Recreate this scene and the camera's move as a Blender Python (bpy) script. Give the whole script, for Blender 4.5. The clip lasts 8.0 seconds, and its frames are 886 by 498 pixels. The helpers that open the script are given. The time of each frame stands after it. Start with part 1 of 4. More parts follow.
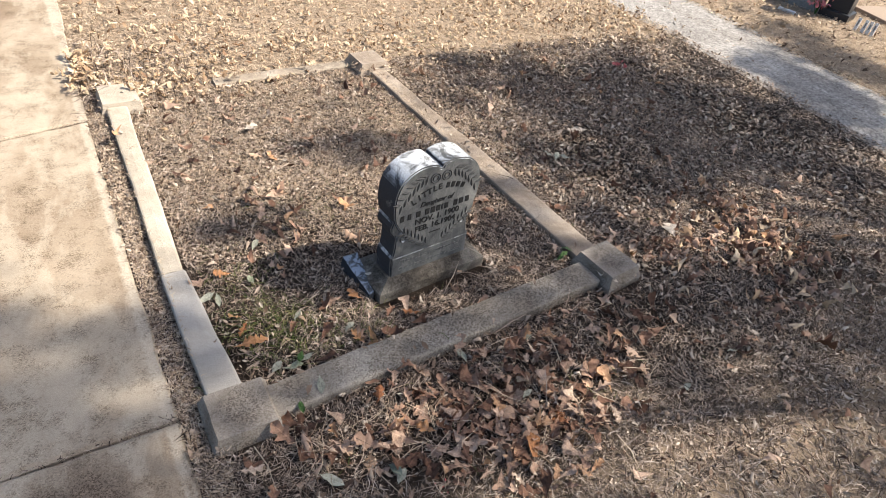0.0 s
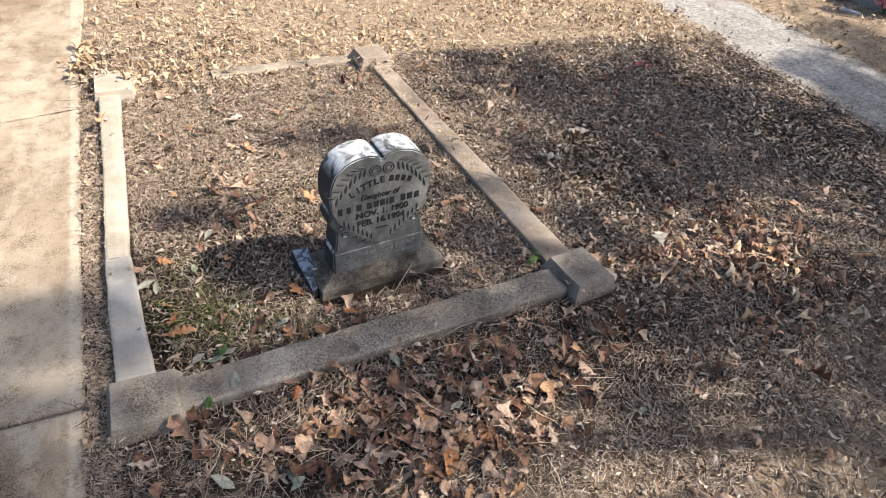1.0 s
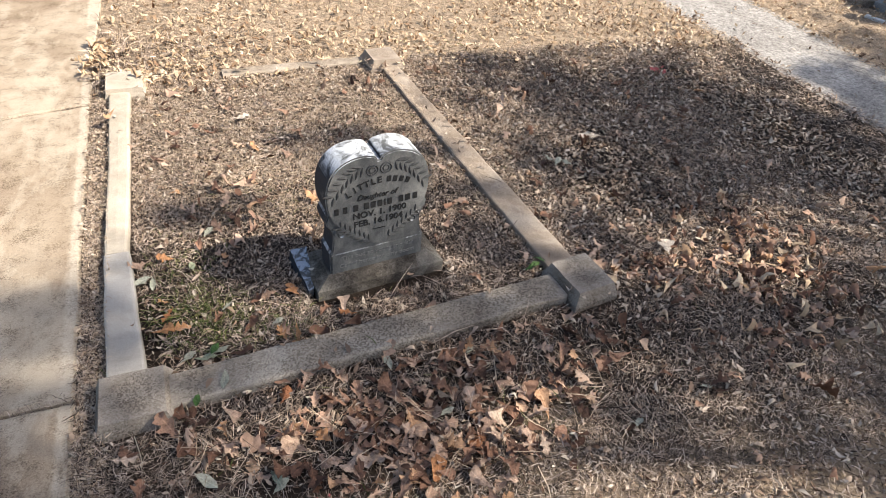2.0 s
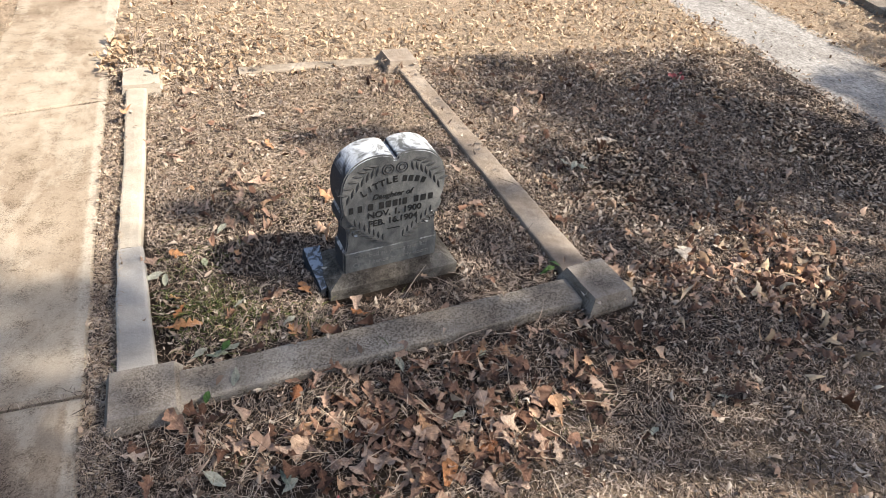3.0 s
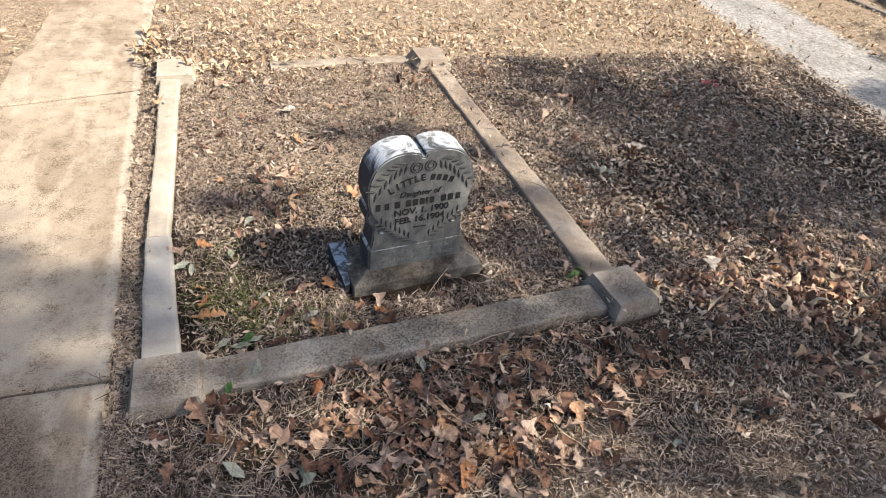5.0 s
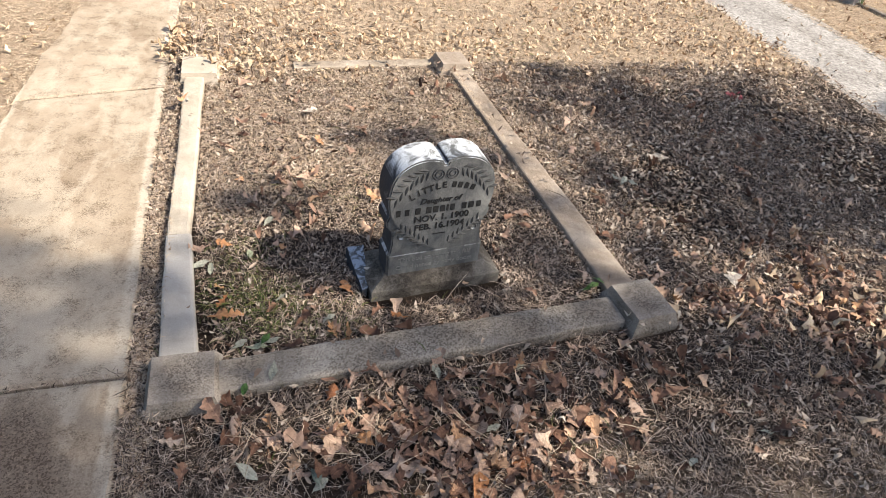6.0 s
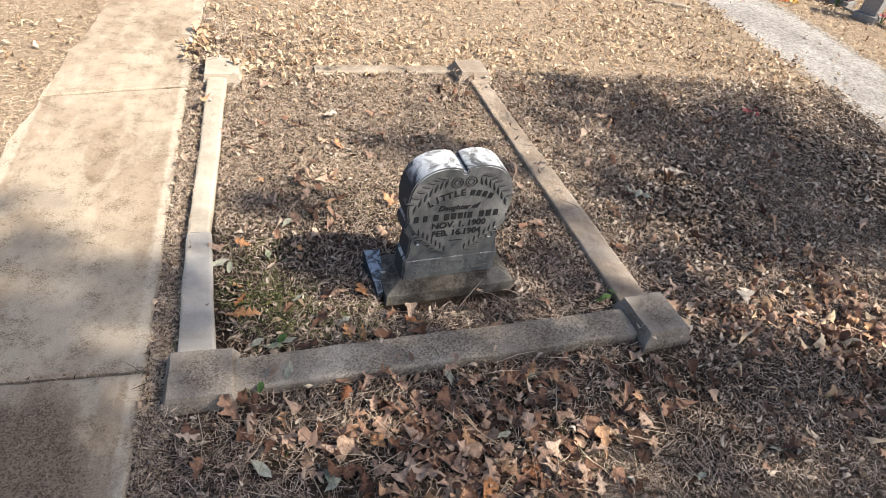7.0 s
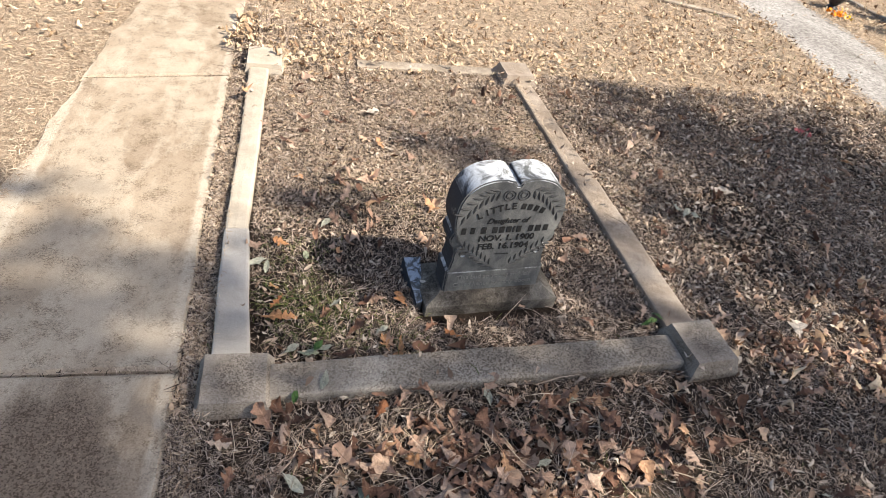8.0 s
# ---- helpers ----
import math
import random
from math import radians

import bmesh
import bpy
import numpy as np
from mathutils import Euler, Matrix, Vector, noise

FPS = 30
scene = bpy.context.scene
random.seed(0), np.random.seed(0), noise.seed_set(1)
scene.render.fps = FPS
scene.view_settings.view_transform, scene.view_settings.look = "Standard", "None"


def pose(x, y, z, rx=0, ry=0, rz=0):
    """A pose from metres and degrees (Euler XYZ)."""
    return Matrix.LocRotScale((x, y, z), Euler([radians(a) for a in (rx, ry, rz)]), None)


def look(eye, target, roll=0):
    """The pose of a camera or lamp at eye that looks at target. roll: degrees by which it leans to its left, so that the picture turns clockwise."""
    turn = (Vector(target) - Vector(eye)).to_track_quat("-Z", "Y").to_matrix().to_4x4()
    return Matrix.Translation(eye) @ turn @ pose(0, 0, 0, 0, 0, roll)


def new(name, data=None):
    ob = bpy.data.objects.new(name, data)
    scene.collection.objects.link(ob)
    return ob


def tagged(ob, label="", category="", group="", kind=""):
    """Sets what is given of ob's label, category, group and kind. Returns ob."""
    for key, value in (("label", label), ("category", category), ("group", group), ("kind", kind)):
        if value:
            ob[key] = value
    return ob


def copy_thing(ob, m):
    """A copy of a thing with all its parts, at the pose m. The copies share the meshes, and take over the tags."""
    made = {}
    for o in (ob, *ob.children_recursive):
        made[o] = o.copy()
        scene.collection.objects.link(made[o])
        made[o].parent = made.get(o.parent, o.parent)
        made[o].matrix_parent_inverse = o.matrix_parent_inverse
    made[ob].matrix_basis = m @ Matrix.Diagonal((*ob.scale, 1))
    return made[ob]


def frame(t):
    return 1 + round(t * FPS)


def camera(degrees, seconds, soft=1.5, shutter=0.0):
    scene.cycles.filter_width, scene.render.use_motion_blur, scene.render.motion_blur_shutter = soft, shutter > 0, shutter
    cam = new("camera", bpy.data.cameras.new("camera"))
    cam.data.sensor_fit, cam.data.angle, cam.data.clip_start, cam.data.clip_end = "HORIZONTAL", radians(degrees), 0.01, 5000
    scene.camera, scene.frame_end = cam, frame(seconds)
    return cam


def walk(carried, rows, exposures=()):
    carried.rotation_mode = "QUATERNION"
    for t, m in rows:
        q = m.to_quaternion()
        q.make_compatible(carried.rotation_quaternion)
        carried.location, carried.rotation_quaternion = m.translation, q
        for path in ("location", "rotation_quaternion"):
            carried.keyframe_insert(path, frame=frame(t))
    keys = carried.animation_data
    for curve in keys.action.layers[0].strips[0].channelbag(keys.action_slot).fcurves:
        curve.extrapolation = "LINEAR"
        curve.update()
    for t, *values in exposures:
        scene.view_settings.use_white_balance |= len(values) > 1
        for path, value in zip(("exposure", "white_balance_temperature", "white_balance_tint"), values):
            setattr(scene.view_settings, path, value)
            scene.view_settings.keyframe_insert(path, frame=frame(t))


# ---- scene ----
cam = camera(70.0, 8.0, soft=0.6)
PATH = [
    (0, (-0.273, -1.478, 2.135), (0.633, -0.233, 0.859), 9.5),
    (0.5, (0.079, -1.521, 2.056), (0.851, -0.197, 0.771), 7.7),
    (1, (0.274, -1.631, 2.054), (0.993, -0.275, 0.771), 6.9),
    (2.5, (0.377, -1.648, 2.012), (1.026, -0.248, 0.74), 6.9),
    (3, (0.36, -1.627, 1.999), (1.0, -0.219, 0.731), 7.2),
    (3.5, (0.36, -1.617, 2.007), (0.988, -0.206, 0.737), 7.4),
    (4, (0.381, -1.621, 1.994), (0.991, -0.202, 0.723), 7.4),
    (4.5, (0.365, -1.62, 1.984), (0.959, -0.195, 0.712), 7.6),
    (6, (0.328, -1.58, 1.998), (0.867, -0.137, 0.722), 8.8),
    (6.5, (0.32, -1.575, 2.009), (0.836, -0.12, 0.738), 9.5),
    (7, (0.285, -1.591, 2.02), (0.801, -0.132, 0.753), 10.1),
    (7.5, (0.301, -1.615, 2.034), (0.809, -0.156, 0.764), 10.3),
    (8, (0.197, -1.449, 1.993), (0.661, 0.009, 0.706), 12.5),
]
walk(cam, [(t, look(eye, target, roll)) for t, eye, target, roll in PATH], [(0, 0.99, 6550, 10), (8, 1.01, 6620, 10)])

# ---- world, sun, exposure ----
SUN = Vector((0.63, -0.31, 0.71)).normalized()
world = bpy.data.worlds.new("sky")
scene.world = world
world.use_nodes = True
wn, wl = world.node_tree.nodes, world.node_tree.links
sky = wn.new("ShaderNodeTexSky")
sky.sky_type = "NISHITA"
sky.sun_disc = False
sky.dust_density, sky.ozone_density = 2.5, 0.8
sky.sun_elevation = math.asin(SUN.z)
sky.sun_rotation = math.atan2(SUN.x, SUN.y)
wl.new(sky.outputs[0], wn["Background"].inputs[0])
wn["Background"].inputs[1].default_value = 0.105
sun_data = bpy.data.lights.new("sun", "SUN")
sun_data.energy, sun_data.angle, sun_data.color = 5.0, radians(0.53), (1.0, 0.93, 0.82)
sun = new("sun", sun_data)
sun.matrix_world = look(SUN * 30, (0, 0, 0))


# ---- materials ----
def mat(name, rough=0.9):
    m = bpy.data.materials.new(name)
    m.use_nodes = True
    n = m.node_tree.nodes
    b = n["Principled BSDF"]
    b.inputs["Roughness"].default_value = rough
    b.inputs["Specular IOR Level"].default_value = 0.12
    return m, n, m.node_tree.links, b


def noise_tex(n, l, scale, detail=6.0, rough=0.6, space="Object", distortion=0.0, stretch=None):
    tc = n.new("ShaderNodeTexCoord")
    t = n.new("ShaderNodeTexNoise")
    t.inputs["Scale"].default_value = scale
    t.inputs["Detail"].default_value = detail
    t.inputs["Roughness"].default_value = rough
    t.inputs["Distortion"].default_value = distortion
    if stretch:
        mp = n.new("ShaderNodeMapping")
        mp.inputs["Scale"].default_value = stretch
        l.new(tc.outputs[space], mp.inputs[0])
        l.new(mp.outputs[0], t.inputs["Vector"])
    else:
        l.new(tc.outputs[space], t.inputs["Vector"])
    return t.outputs["Fac"]


def ramp(n, l, fac, stops):
    r = n.new("ShaderNodeValToRGB")
    e = r.color_ramp.elements
    while len(e) < len(stops):
        e.new(0.5)
    for k, (p, c) in zip(e, stops):
        k.position, k.color = p, (*c, 1)
    l.new(fac, r.inputs[0])
    return r.outputs[0]


def mix(n, l, fac, a, b, kind="MIX"):
    m = n.new("ShaderNodeMix")
    m.data_type, m.blend_type = "RGBA", kind
    for sock, v in ((m.inputs[0], fac), (m.inputs[6], a), (m.inputs[7], b)):
        if isinstance(v, (int, float)):
            sock.default_value = v
        elif isinstance(v, tuple):
            sock.default_value = (*v, 1)
        else:
            l.new(v, sock)
    return m.outputs[2]


def bump(n, l, b, height, strength, distance):
    k = n.new("ShaderNodeBump")
    k.inputs["Strength"].default_value, k.inputs["Distance"].default_value = strength, distance
    l.new(height, k.inputs["Height"])
    l.new(k.outputs[0], b.inputs["Normal"])


def concrete(name, dark, mid, light, lichen=0.35, speck=0.5, pit=0.5, patch=2.2, relief=0.6, grit_scale=170, bare=0.44):
    """Weathered concrete: broad tone, brown blotches, dark exposed grit in worn patches."""
    m, n, l, b = mat(name, 0.92)
    big = noise_tex(n, l, patch, 8, 0.68, "Object", 0.25)
    grain = noise_tex(n, l, 190, 4, 0.75)
    blot = noise_tex(n, l, 13, 8, 0.78, "Object", 0.4)
    c = ramp(n, l, big, [(0.34, dark), (0.48, mid), (0.62, light)])
    d = ramp(n, l, blot, [(0.40, (0, 0, 0)), (0.60, (1, 1, 1))])
    c = mix(n, l, mix(n, l, lichen, (0, 0, 0), d), c, tuple(0.55 * v for v in mid))
    tc = n.new("ShaderNodeTexCoord")
    v = n.new("ShaderNodeTexVoronoi")
    v.inputs["Scale"].default_value = grit_scale
    l.new(tc.outputs["Object"], v.inputs["Vector"])
    sep = n.new("ShaderNodeSeparateColor")
    l.new(v.outputs["Color"], sep.inputs[0])
    grit = ramp(n, l, sep.outputs[0], [(0.24, (0.30, 0.27, 0.245)), (0.5, (0.93, 0.93, 0.93)), (0.9, (1, 1, 1)), (1.0, (1.35, 1.33, 1.3))])
    worn = ramp(n, l, noise_tex(n, l, 2.1, 8, 0.75, "Object", 0.6), [(bare, (0.03, 0.03, 0.03)), (bare + 0.16, (1, 1, 1))])
    c = mix(n, l, mix(n, l, speck, (0, 0, 0), worn), c, mix(n, l, 1.0, c, grit, "MULTIPLY"))
    g = ramp(n, l, grain, [(0.3, (0.66, 0.65, 0.64)), (0.7, (1.2, 1.2, 1.2))])
    c = mix(n, l, pit, c, g, "MULTIPLY")
    # edges rubbed paler
    edge = ramp(n, l, n.new("ShaderNodeNewGeometry").outputs["Pointiness"], [(0.515, (0, 0, 0)), (0.58, (0.5, 0.5, 0.5))])
    c = mix(n, l, edge, c, light)
    l.new(c, b.inputs["Base Color"])
    h = mix(n, l, 0.5, blot, mix(n, l, 0.5, grain, sep.outputs[0]))
    bump(n, l, b, h, relief, 0.008)
    return m




def math_node(n, l, op, a, b=0.0, c=0.0):
    k = n.new("ShaderNodeMath")
    k.operation = op
    for sock, v in zip(k.inputs, (a, b, c)):
        if isinstance(v, (int, float)):
            sock.default_value = v
        else:
            l.new(v, sock)
    return k.outputs[0]


def walkway_mat():
    """Cream cement skin worn through to brown gritty concrete, with paler trowelled margins."""
    m, n, l, b = mat("walkway_concrete", 0.92)
    tc = n.new("ShaderNodeTexCoord")
    sep = n.new("ShaderNodeSeparateXYZ")
    l.new(tc.outputs["Object"], sep.inputs[0])
    big = noise_tex(n, l, 1.5, 8, 0.6, "Object", 0.15, (1.0, 0.7, 1.0))
    flake = noise_tex(n, l, 2.1, 12, 0.66, "Object", 0.1, (1.5, 0.6, 1.0))
    fine = noise_tex(n, l, 26, 8, 0.75, "Object", 0.4)
    grain = noise_tex(n, l, 230, 4, 0.75)
    c = ramp(n, l, big, [(0.36, (0.245, 0.183, 0.128)), (0.5, (0.35, 0.278, 0.203)), (0.64, (0.455, 0.38, 0.292))])
    skin = ramp(n, l, flake, [(0.49, (0, 0, 0)), (0.54, (0.5, 0.5, 0.5)), (0.7, (0.75, 0.75, 0.75))])
    c = mix(n, l, skin, c, (0.485, 0.413, 0.32))
    mottle = noise_tex(n, l, 8, 9, 0.74, "Object", 0.2)
    c = mix(n, l, 0.42, c, ramp(n, l, mottle, [(0.36, (0.58, 0.54, 0.50)), (0.48, (1, 1, 1)), (0.66, (1.12, 1.12, 1.12))]), "MULTIPLY")
    # trowelled margins, half a hand wide, broken where they have worn
    off = math_node(n, l, "ABSOLUTE", math_node(n, l, "ADD", sep.outputs[0], 0.62))
    off = math_node(n, l, "MULTIPLY_ADD", fine, 0.05, off)
    rim = ramp(n, l, off, [(0.385, (0, 0, 0)), (0.40, (0.7, 0.7, 0.7))])
    rim = mix(n, l, 1.0, rim, ramp(n, l, flake, [(0.36, (0, 0, 0)), (0.46, (1, 1, 1))]), "MULTIPLY")
    c = mix(n, l, rim, c, (0.52, 0.45, 0.36))
    # brown dirt over the joint, with the slab's deeper shade painted in
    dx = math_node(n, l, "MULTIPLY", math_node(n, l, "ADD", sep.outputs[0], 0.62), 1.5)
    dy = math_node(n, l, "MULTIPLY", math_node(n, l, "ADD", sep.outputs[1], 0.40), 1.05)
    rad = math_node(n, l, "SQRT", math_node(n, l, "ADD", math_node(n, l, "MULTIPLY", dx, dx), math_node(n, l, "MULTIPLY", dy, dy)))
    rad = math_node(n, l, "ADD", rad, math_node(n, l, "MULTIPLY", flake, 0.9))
    dirt_and_shade = ramp(n, l, rad, [(0.80, (0.8, 0.8, 0.8)), (1.0, (0.0, 0.0, 0.0))])
    c = mix(n, l, dirt_and_shade, c, mix(n, l, fine, (0.09, 0.063, 0.044), (0.29, 0.225, 0.17)))
    v = n.new("ShaderNodeTexVoronoi")
    v.inputs["Scale"].default_value = 210
    l.new(tc.outputs["Object"], v.inputs["Vector"])
    cs = n.new("ShaderNodeSeparateColor")
    l.new(v.outputs["Color"], cs.inputs[0])
    grit = ramp(n, l, cs.outputs[0], [(0.2, (0.30, 0.27, 0.245)), (0.45, (0.93, 0.93, 0.93)), (0.9, (1, 1, 1)), (1.0, (1.5, 1.47, 1.42))])
    bare = mix(n, l, 0.85, ramp(n, l, mottle, [(0.40, (0.6, 0.6, 0.6)), (0.54, (0.08, 0.08, 0.08))]), dirt_and_shade, "LIGHTEN")
    c = mix(n, l, bare, c, mix(n, l, 1.0, c, grit, "MULTIPLY"))
    specks = ramp(n, l, fine, [(0.30, (0.5, 0.46, 0.43)), (0.42, (1, 1, 1)), (0.7, (1.1, 1.1, 1.1))])
    c = mix(n, l, 0.4, c, specks, "MULTIPLY")
    c = mix(n, l, 0.6, c, ramp(n, l, grain, [(0.3, (0.68, 0.67, 0.66)), (0.7, (1.2, 1.2, 1.2))]), "MULTIPLY")
    l.new(c, b.inputs["Base Color"])
    bump(n, l, b, mix(n, l, 0.55, flake, mix(n, l, 0.5, grain, cs.outputs[0])), 0.9, 0.008)
    return m


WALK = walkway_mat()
KERB = concrete("kerb_concrete", (0.17, 0.14, 0.115), (0.26, 0.225, 0.185), (0.36, 0.325, 0.28), 0.30, 0.75, 0.8, 4, 0.9, 170, 0.36)
BROWN_KERB = concrete("brown_kerb_concrete", (0.19, 0.145, 0.11), (0.29, 0.232, 0.18), (0.38, 0.32, 0.26), 0.4, 0.4, 0.6, 4)
POST = concrete("post_concrete", (0.16, 0.13, 0.105), (0.25, 0.215, 0.18), (0.35, 0.31, 0.265), 0.30, 0.75, 0.9, 6, 0.9, 210, 0.34)
TAN_KERB = concrete("tan_kerb_concrete", (0.21, 0.165, 0.12), (0.31, 0.255, 0.195), (0.41, 0.35, 0.28), 0.3, 0.5, 0.6, 4)
# far kerb and post: sunlight put into a cream copy of the mortar
SUNLIT_CREAM = concrete("sunlit_cream_concrete", (0.33, 0.285, 0.225), (0.42, 0.365, 0.29), (0.50, 0.44, 0.36), 0.2, 0.2, 0.5, 4)
MORTAR = concrete("smooth_mortar", (0.29, 0.26, 0.225), (0.37, 0.34, 0.30), (0.44, 0.41, 0.37), 0.15, 0.15, 0.4, 3)
STONE_BASE = concrete("base_stone", (0.055, 0.047, 0.038), (0.115, 0.10, 0.084), (0.24, 0.22, 0.19), 0.5, 0.6, 1.0, 9, 1.0, 170, 0.36)


def marble(name, bleached):
    m, n, l, b = mat(name, 0.75)
    big = noise_tex(n, l, 7, 6, 0.7, "Object", 0.8)
    streak = noise_tex(n, l, 12, 7, 0.7, "Object", 0.5, (1.0, 1.0, 0.3))
    grain = noise_tex(n, l, 220, 3, 0.7)
    c = ramp(n, l, big, [(0.32, (0.09, 0.094, 0.095)), (0.5, (0.165, 0.166, 0.16)), (0.72, (0.27, 0.266, 0.248))])
    s = ramp(n, l, streak, [(0.45, (0, 0, 0)), (0.62, (1, 1, 1))])
    c = mix(n, l, mix(n, l, 0.6, (0, 0, 0), s), c, (0.06, 0.063, 0.068))
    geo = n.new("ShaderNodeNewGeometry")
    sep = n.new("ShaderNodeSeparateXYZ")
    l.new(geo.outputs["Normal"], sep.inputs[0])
    # black crust on the end faces, deepened to stand for their shade
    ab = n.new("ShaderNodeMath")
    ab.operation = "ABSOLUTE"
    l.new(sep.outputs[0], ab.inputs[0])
    crust_and_shade = ramp(n, l, ab.outputs[0], [(0.55, (0, 0, 0)), (0.85, (1, 1, 1))])
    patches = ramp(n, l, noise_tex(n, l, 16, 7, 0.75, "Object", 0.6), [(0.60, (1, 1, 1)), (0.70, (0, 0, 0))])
    c = mix(n, l, mix(n, l, 1.0, crust_and_shade, patches, "MULTIPLY"), c, (0.035, 0.037, 0.043))
    # bleached: up-facing patches whitened, for wear and for light falling on top
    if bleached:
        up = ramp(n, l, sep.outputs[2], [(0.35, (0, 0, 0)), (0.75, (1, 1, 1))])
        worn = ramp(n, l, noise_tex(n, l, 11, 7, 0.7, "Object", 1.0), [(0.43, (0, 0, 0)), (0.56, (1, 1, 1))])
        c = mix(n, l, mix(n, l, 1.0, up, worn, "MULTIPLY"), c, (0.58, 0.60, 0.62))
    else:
        # up-facing patches in pale blue, sky light painted into the colour
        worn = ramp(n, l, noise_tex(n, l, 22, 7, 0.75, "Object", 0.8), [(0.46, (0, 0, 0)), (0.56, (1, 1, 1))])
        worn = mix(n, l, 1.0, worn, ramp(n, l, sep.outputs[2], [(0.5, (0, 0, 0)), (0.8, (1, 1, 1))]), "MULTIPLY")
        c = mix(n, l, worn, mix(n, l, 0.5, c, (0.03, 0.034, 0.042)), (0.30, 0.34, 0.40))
    g = ramp(n, l, grain, [(0.3, (0.75, 0.75, 0.75)), (0.7, (1.2, 1.2, 1.2))])
    c = mix(n, l, 0.7, c, g, "MULTIPLY")
    l.new(c, b.inputs["Base Color"])
    bump(n, l, b, mix(n, l, 0.4, big, grain), 0.45, 0.004)
    return m


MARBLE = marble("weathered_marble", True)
CRUST_SKYLIT = marble("crusted_skylit_marble", False)


def plain(name, stops, scale=20, rough=0.85, relief=0.4, metallic=0.0):
    m, n, l, b = mat(name, rough)
    f = noise_tex(n, l, scale, 6, 0.65)
    l.new(ramp(n, l, f, stops), b.inputs["Base Color"])
    b.inputs["Metallic"].default_value = metallic
    bump(n, l, b, f, relief, 0.004)
    return m


# dark colour stands for the shade inside cut letters
LETTER_SHADE = plain("letter_shade", [(0.3, (0.018, 0.018, 0.018)), (0.7, (0.04, 0.04, 0.04))], 60)
# milder dark tone, painted for shade around the carvings
CARVING_SHADE = plain("carving_shade", [(0.3, (0.05, 0.05, 0.05)), (0.7, (0.10, 0.10, 0.098))], 60)
WORN_LETTER = plain("worn_letter", [(0.3, (0.17, 0.17, 0.163)), (0.7, (0.26, 0.26, 0.245))], 60)


def ground_mat():
    m, n, l, b = mat("soil_thatch", 0.97)
    big = noise_tex(n, l, 0.9, 5, 0.6)
    mid = noise_tex(n, l, 9, 8, 0.75, "Object", 0.5)
    fine = noise_tex(n, l, 120, 5, 0.75)
    c = ramp(n, l, mid, [(0.3, (0.010, 0.007, 0.005)), (0.55, (0.032, 0.023, 0.017)), (0.78, (0.085, 0.063, 0.046))])
    c = mix(n, l, ramp(n, l, big, [(0.45, (0, 0, 0)), (0.7, (0.4, 0.4, 0.4))]), c, (0.085, 0.063, 0.046))
    # the lawn farther out is closed straw
    tc = n.new("ShaderNodeTexCoord")
    sh = n.new("ShaderNodeVectorMath")
    sh.operation = "ABSOLUTE"
    mp = n.new("ShaderNodeMapping")
    mp.inputs["Location"].default_value = (-3.2 / 6.0, -3.2 / 4.8, 0)
    mp.inputs["Scale"].default_value = (1 / 6.0, 1 / 4.8, 0)
    l.new(tc.outputs["Object"], mp.inputs[0])
    l.new(mp.outputs[0], sh.inputs[0])
    sep = n.new("ShaderNodeSeparateXYZ")
    l.new(sh.outputs[0], sep.inputs[0])
    mx = n.new("ShaderNodeMath")
    mx.operation = "MAXIMUM"
    l.new(sep.outputs[0], mx.inputs[0])
    l.new(sep.outputs[1], mx.inputs[1])
    ad = n.new("ShaderNodeMath")
    ad.operation = "MULTIPLY_ADD"
    ad.inputs[1].default_value = 0.25
    l.new(big, ad.inputs[0])
    l.new(mx.outputs[0], ad.inputs[2])
    outer = ramp(n, l, ad.outputs[0], [(0.0, (0, 0, 0)), (0.5, (0, 0, 0)), (1.0, (0.85, 0.85, 0.85))])
    for e, p in zip(outer.node.color_ramp.elements, (0.0, 0.90, 1.0)):
        e.position = p
    # so is the mown lawn behind the plot and across the walkway
    so = n.new("ShaderNodeSeparateXYZ")
    l.new(tc.outputs["Object"], so.inputs[0])
    back = n.new("ShaderNodeMapRange")
    back.inputs["From Min"].default_value, back.inputs["From Max"].default_value = 2.55, 3.05
    back.inputs["To Max"].default_value = 0.95
    verge = math_node(n, l, "MULTIPLY_ADD", so.outputs[0], -9.0, -5.8)
    l.new(math_node(n, l, "MULTIPLY_ADD", big, 0.5, math_node(n, l, "MAXIMUM", math_node(n, l, "MAXIMUM", so.outputs[1], verge), math_node(n, l, "MULTIPLY_ADD", so.outputs[0], 2.0, -9.9))), back.inputs["Value"])
    outer = mix(n, l, 1.0, outer, back.outputs[0], "LIGHTEN")
    straw = ramp(n, l, mid, [(0.3, (0.25, 0.185, 0.128)), (0.7, (0.45, 0.35, 0.25))])
    c = mix(n, l, outer, c, straw)
    g = ramp(n, l, fine, [(0.3, (0.55, 0.55, 0.55)), (0.7, (1.3, 1.3, 1.3))])
    l.new(mix(n, l, 0.9, c, g, "MULTIPLY"), b.inputs["Base Color"])
    bump(n, l, b, mix(n, l, 0.6, mid, fine), 0.9, 0.02)
    return m


GROUND = ground_mat()


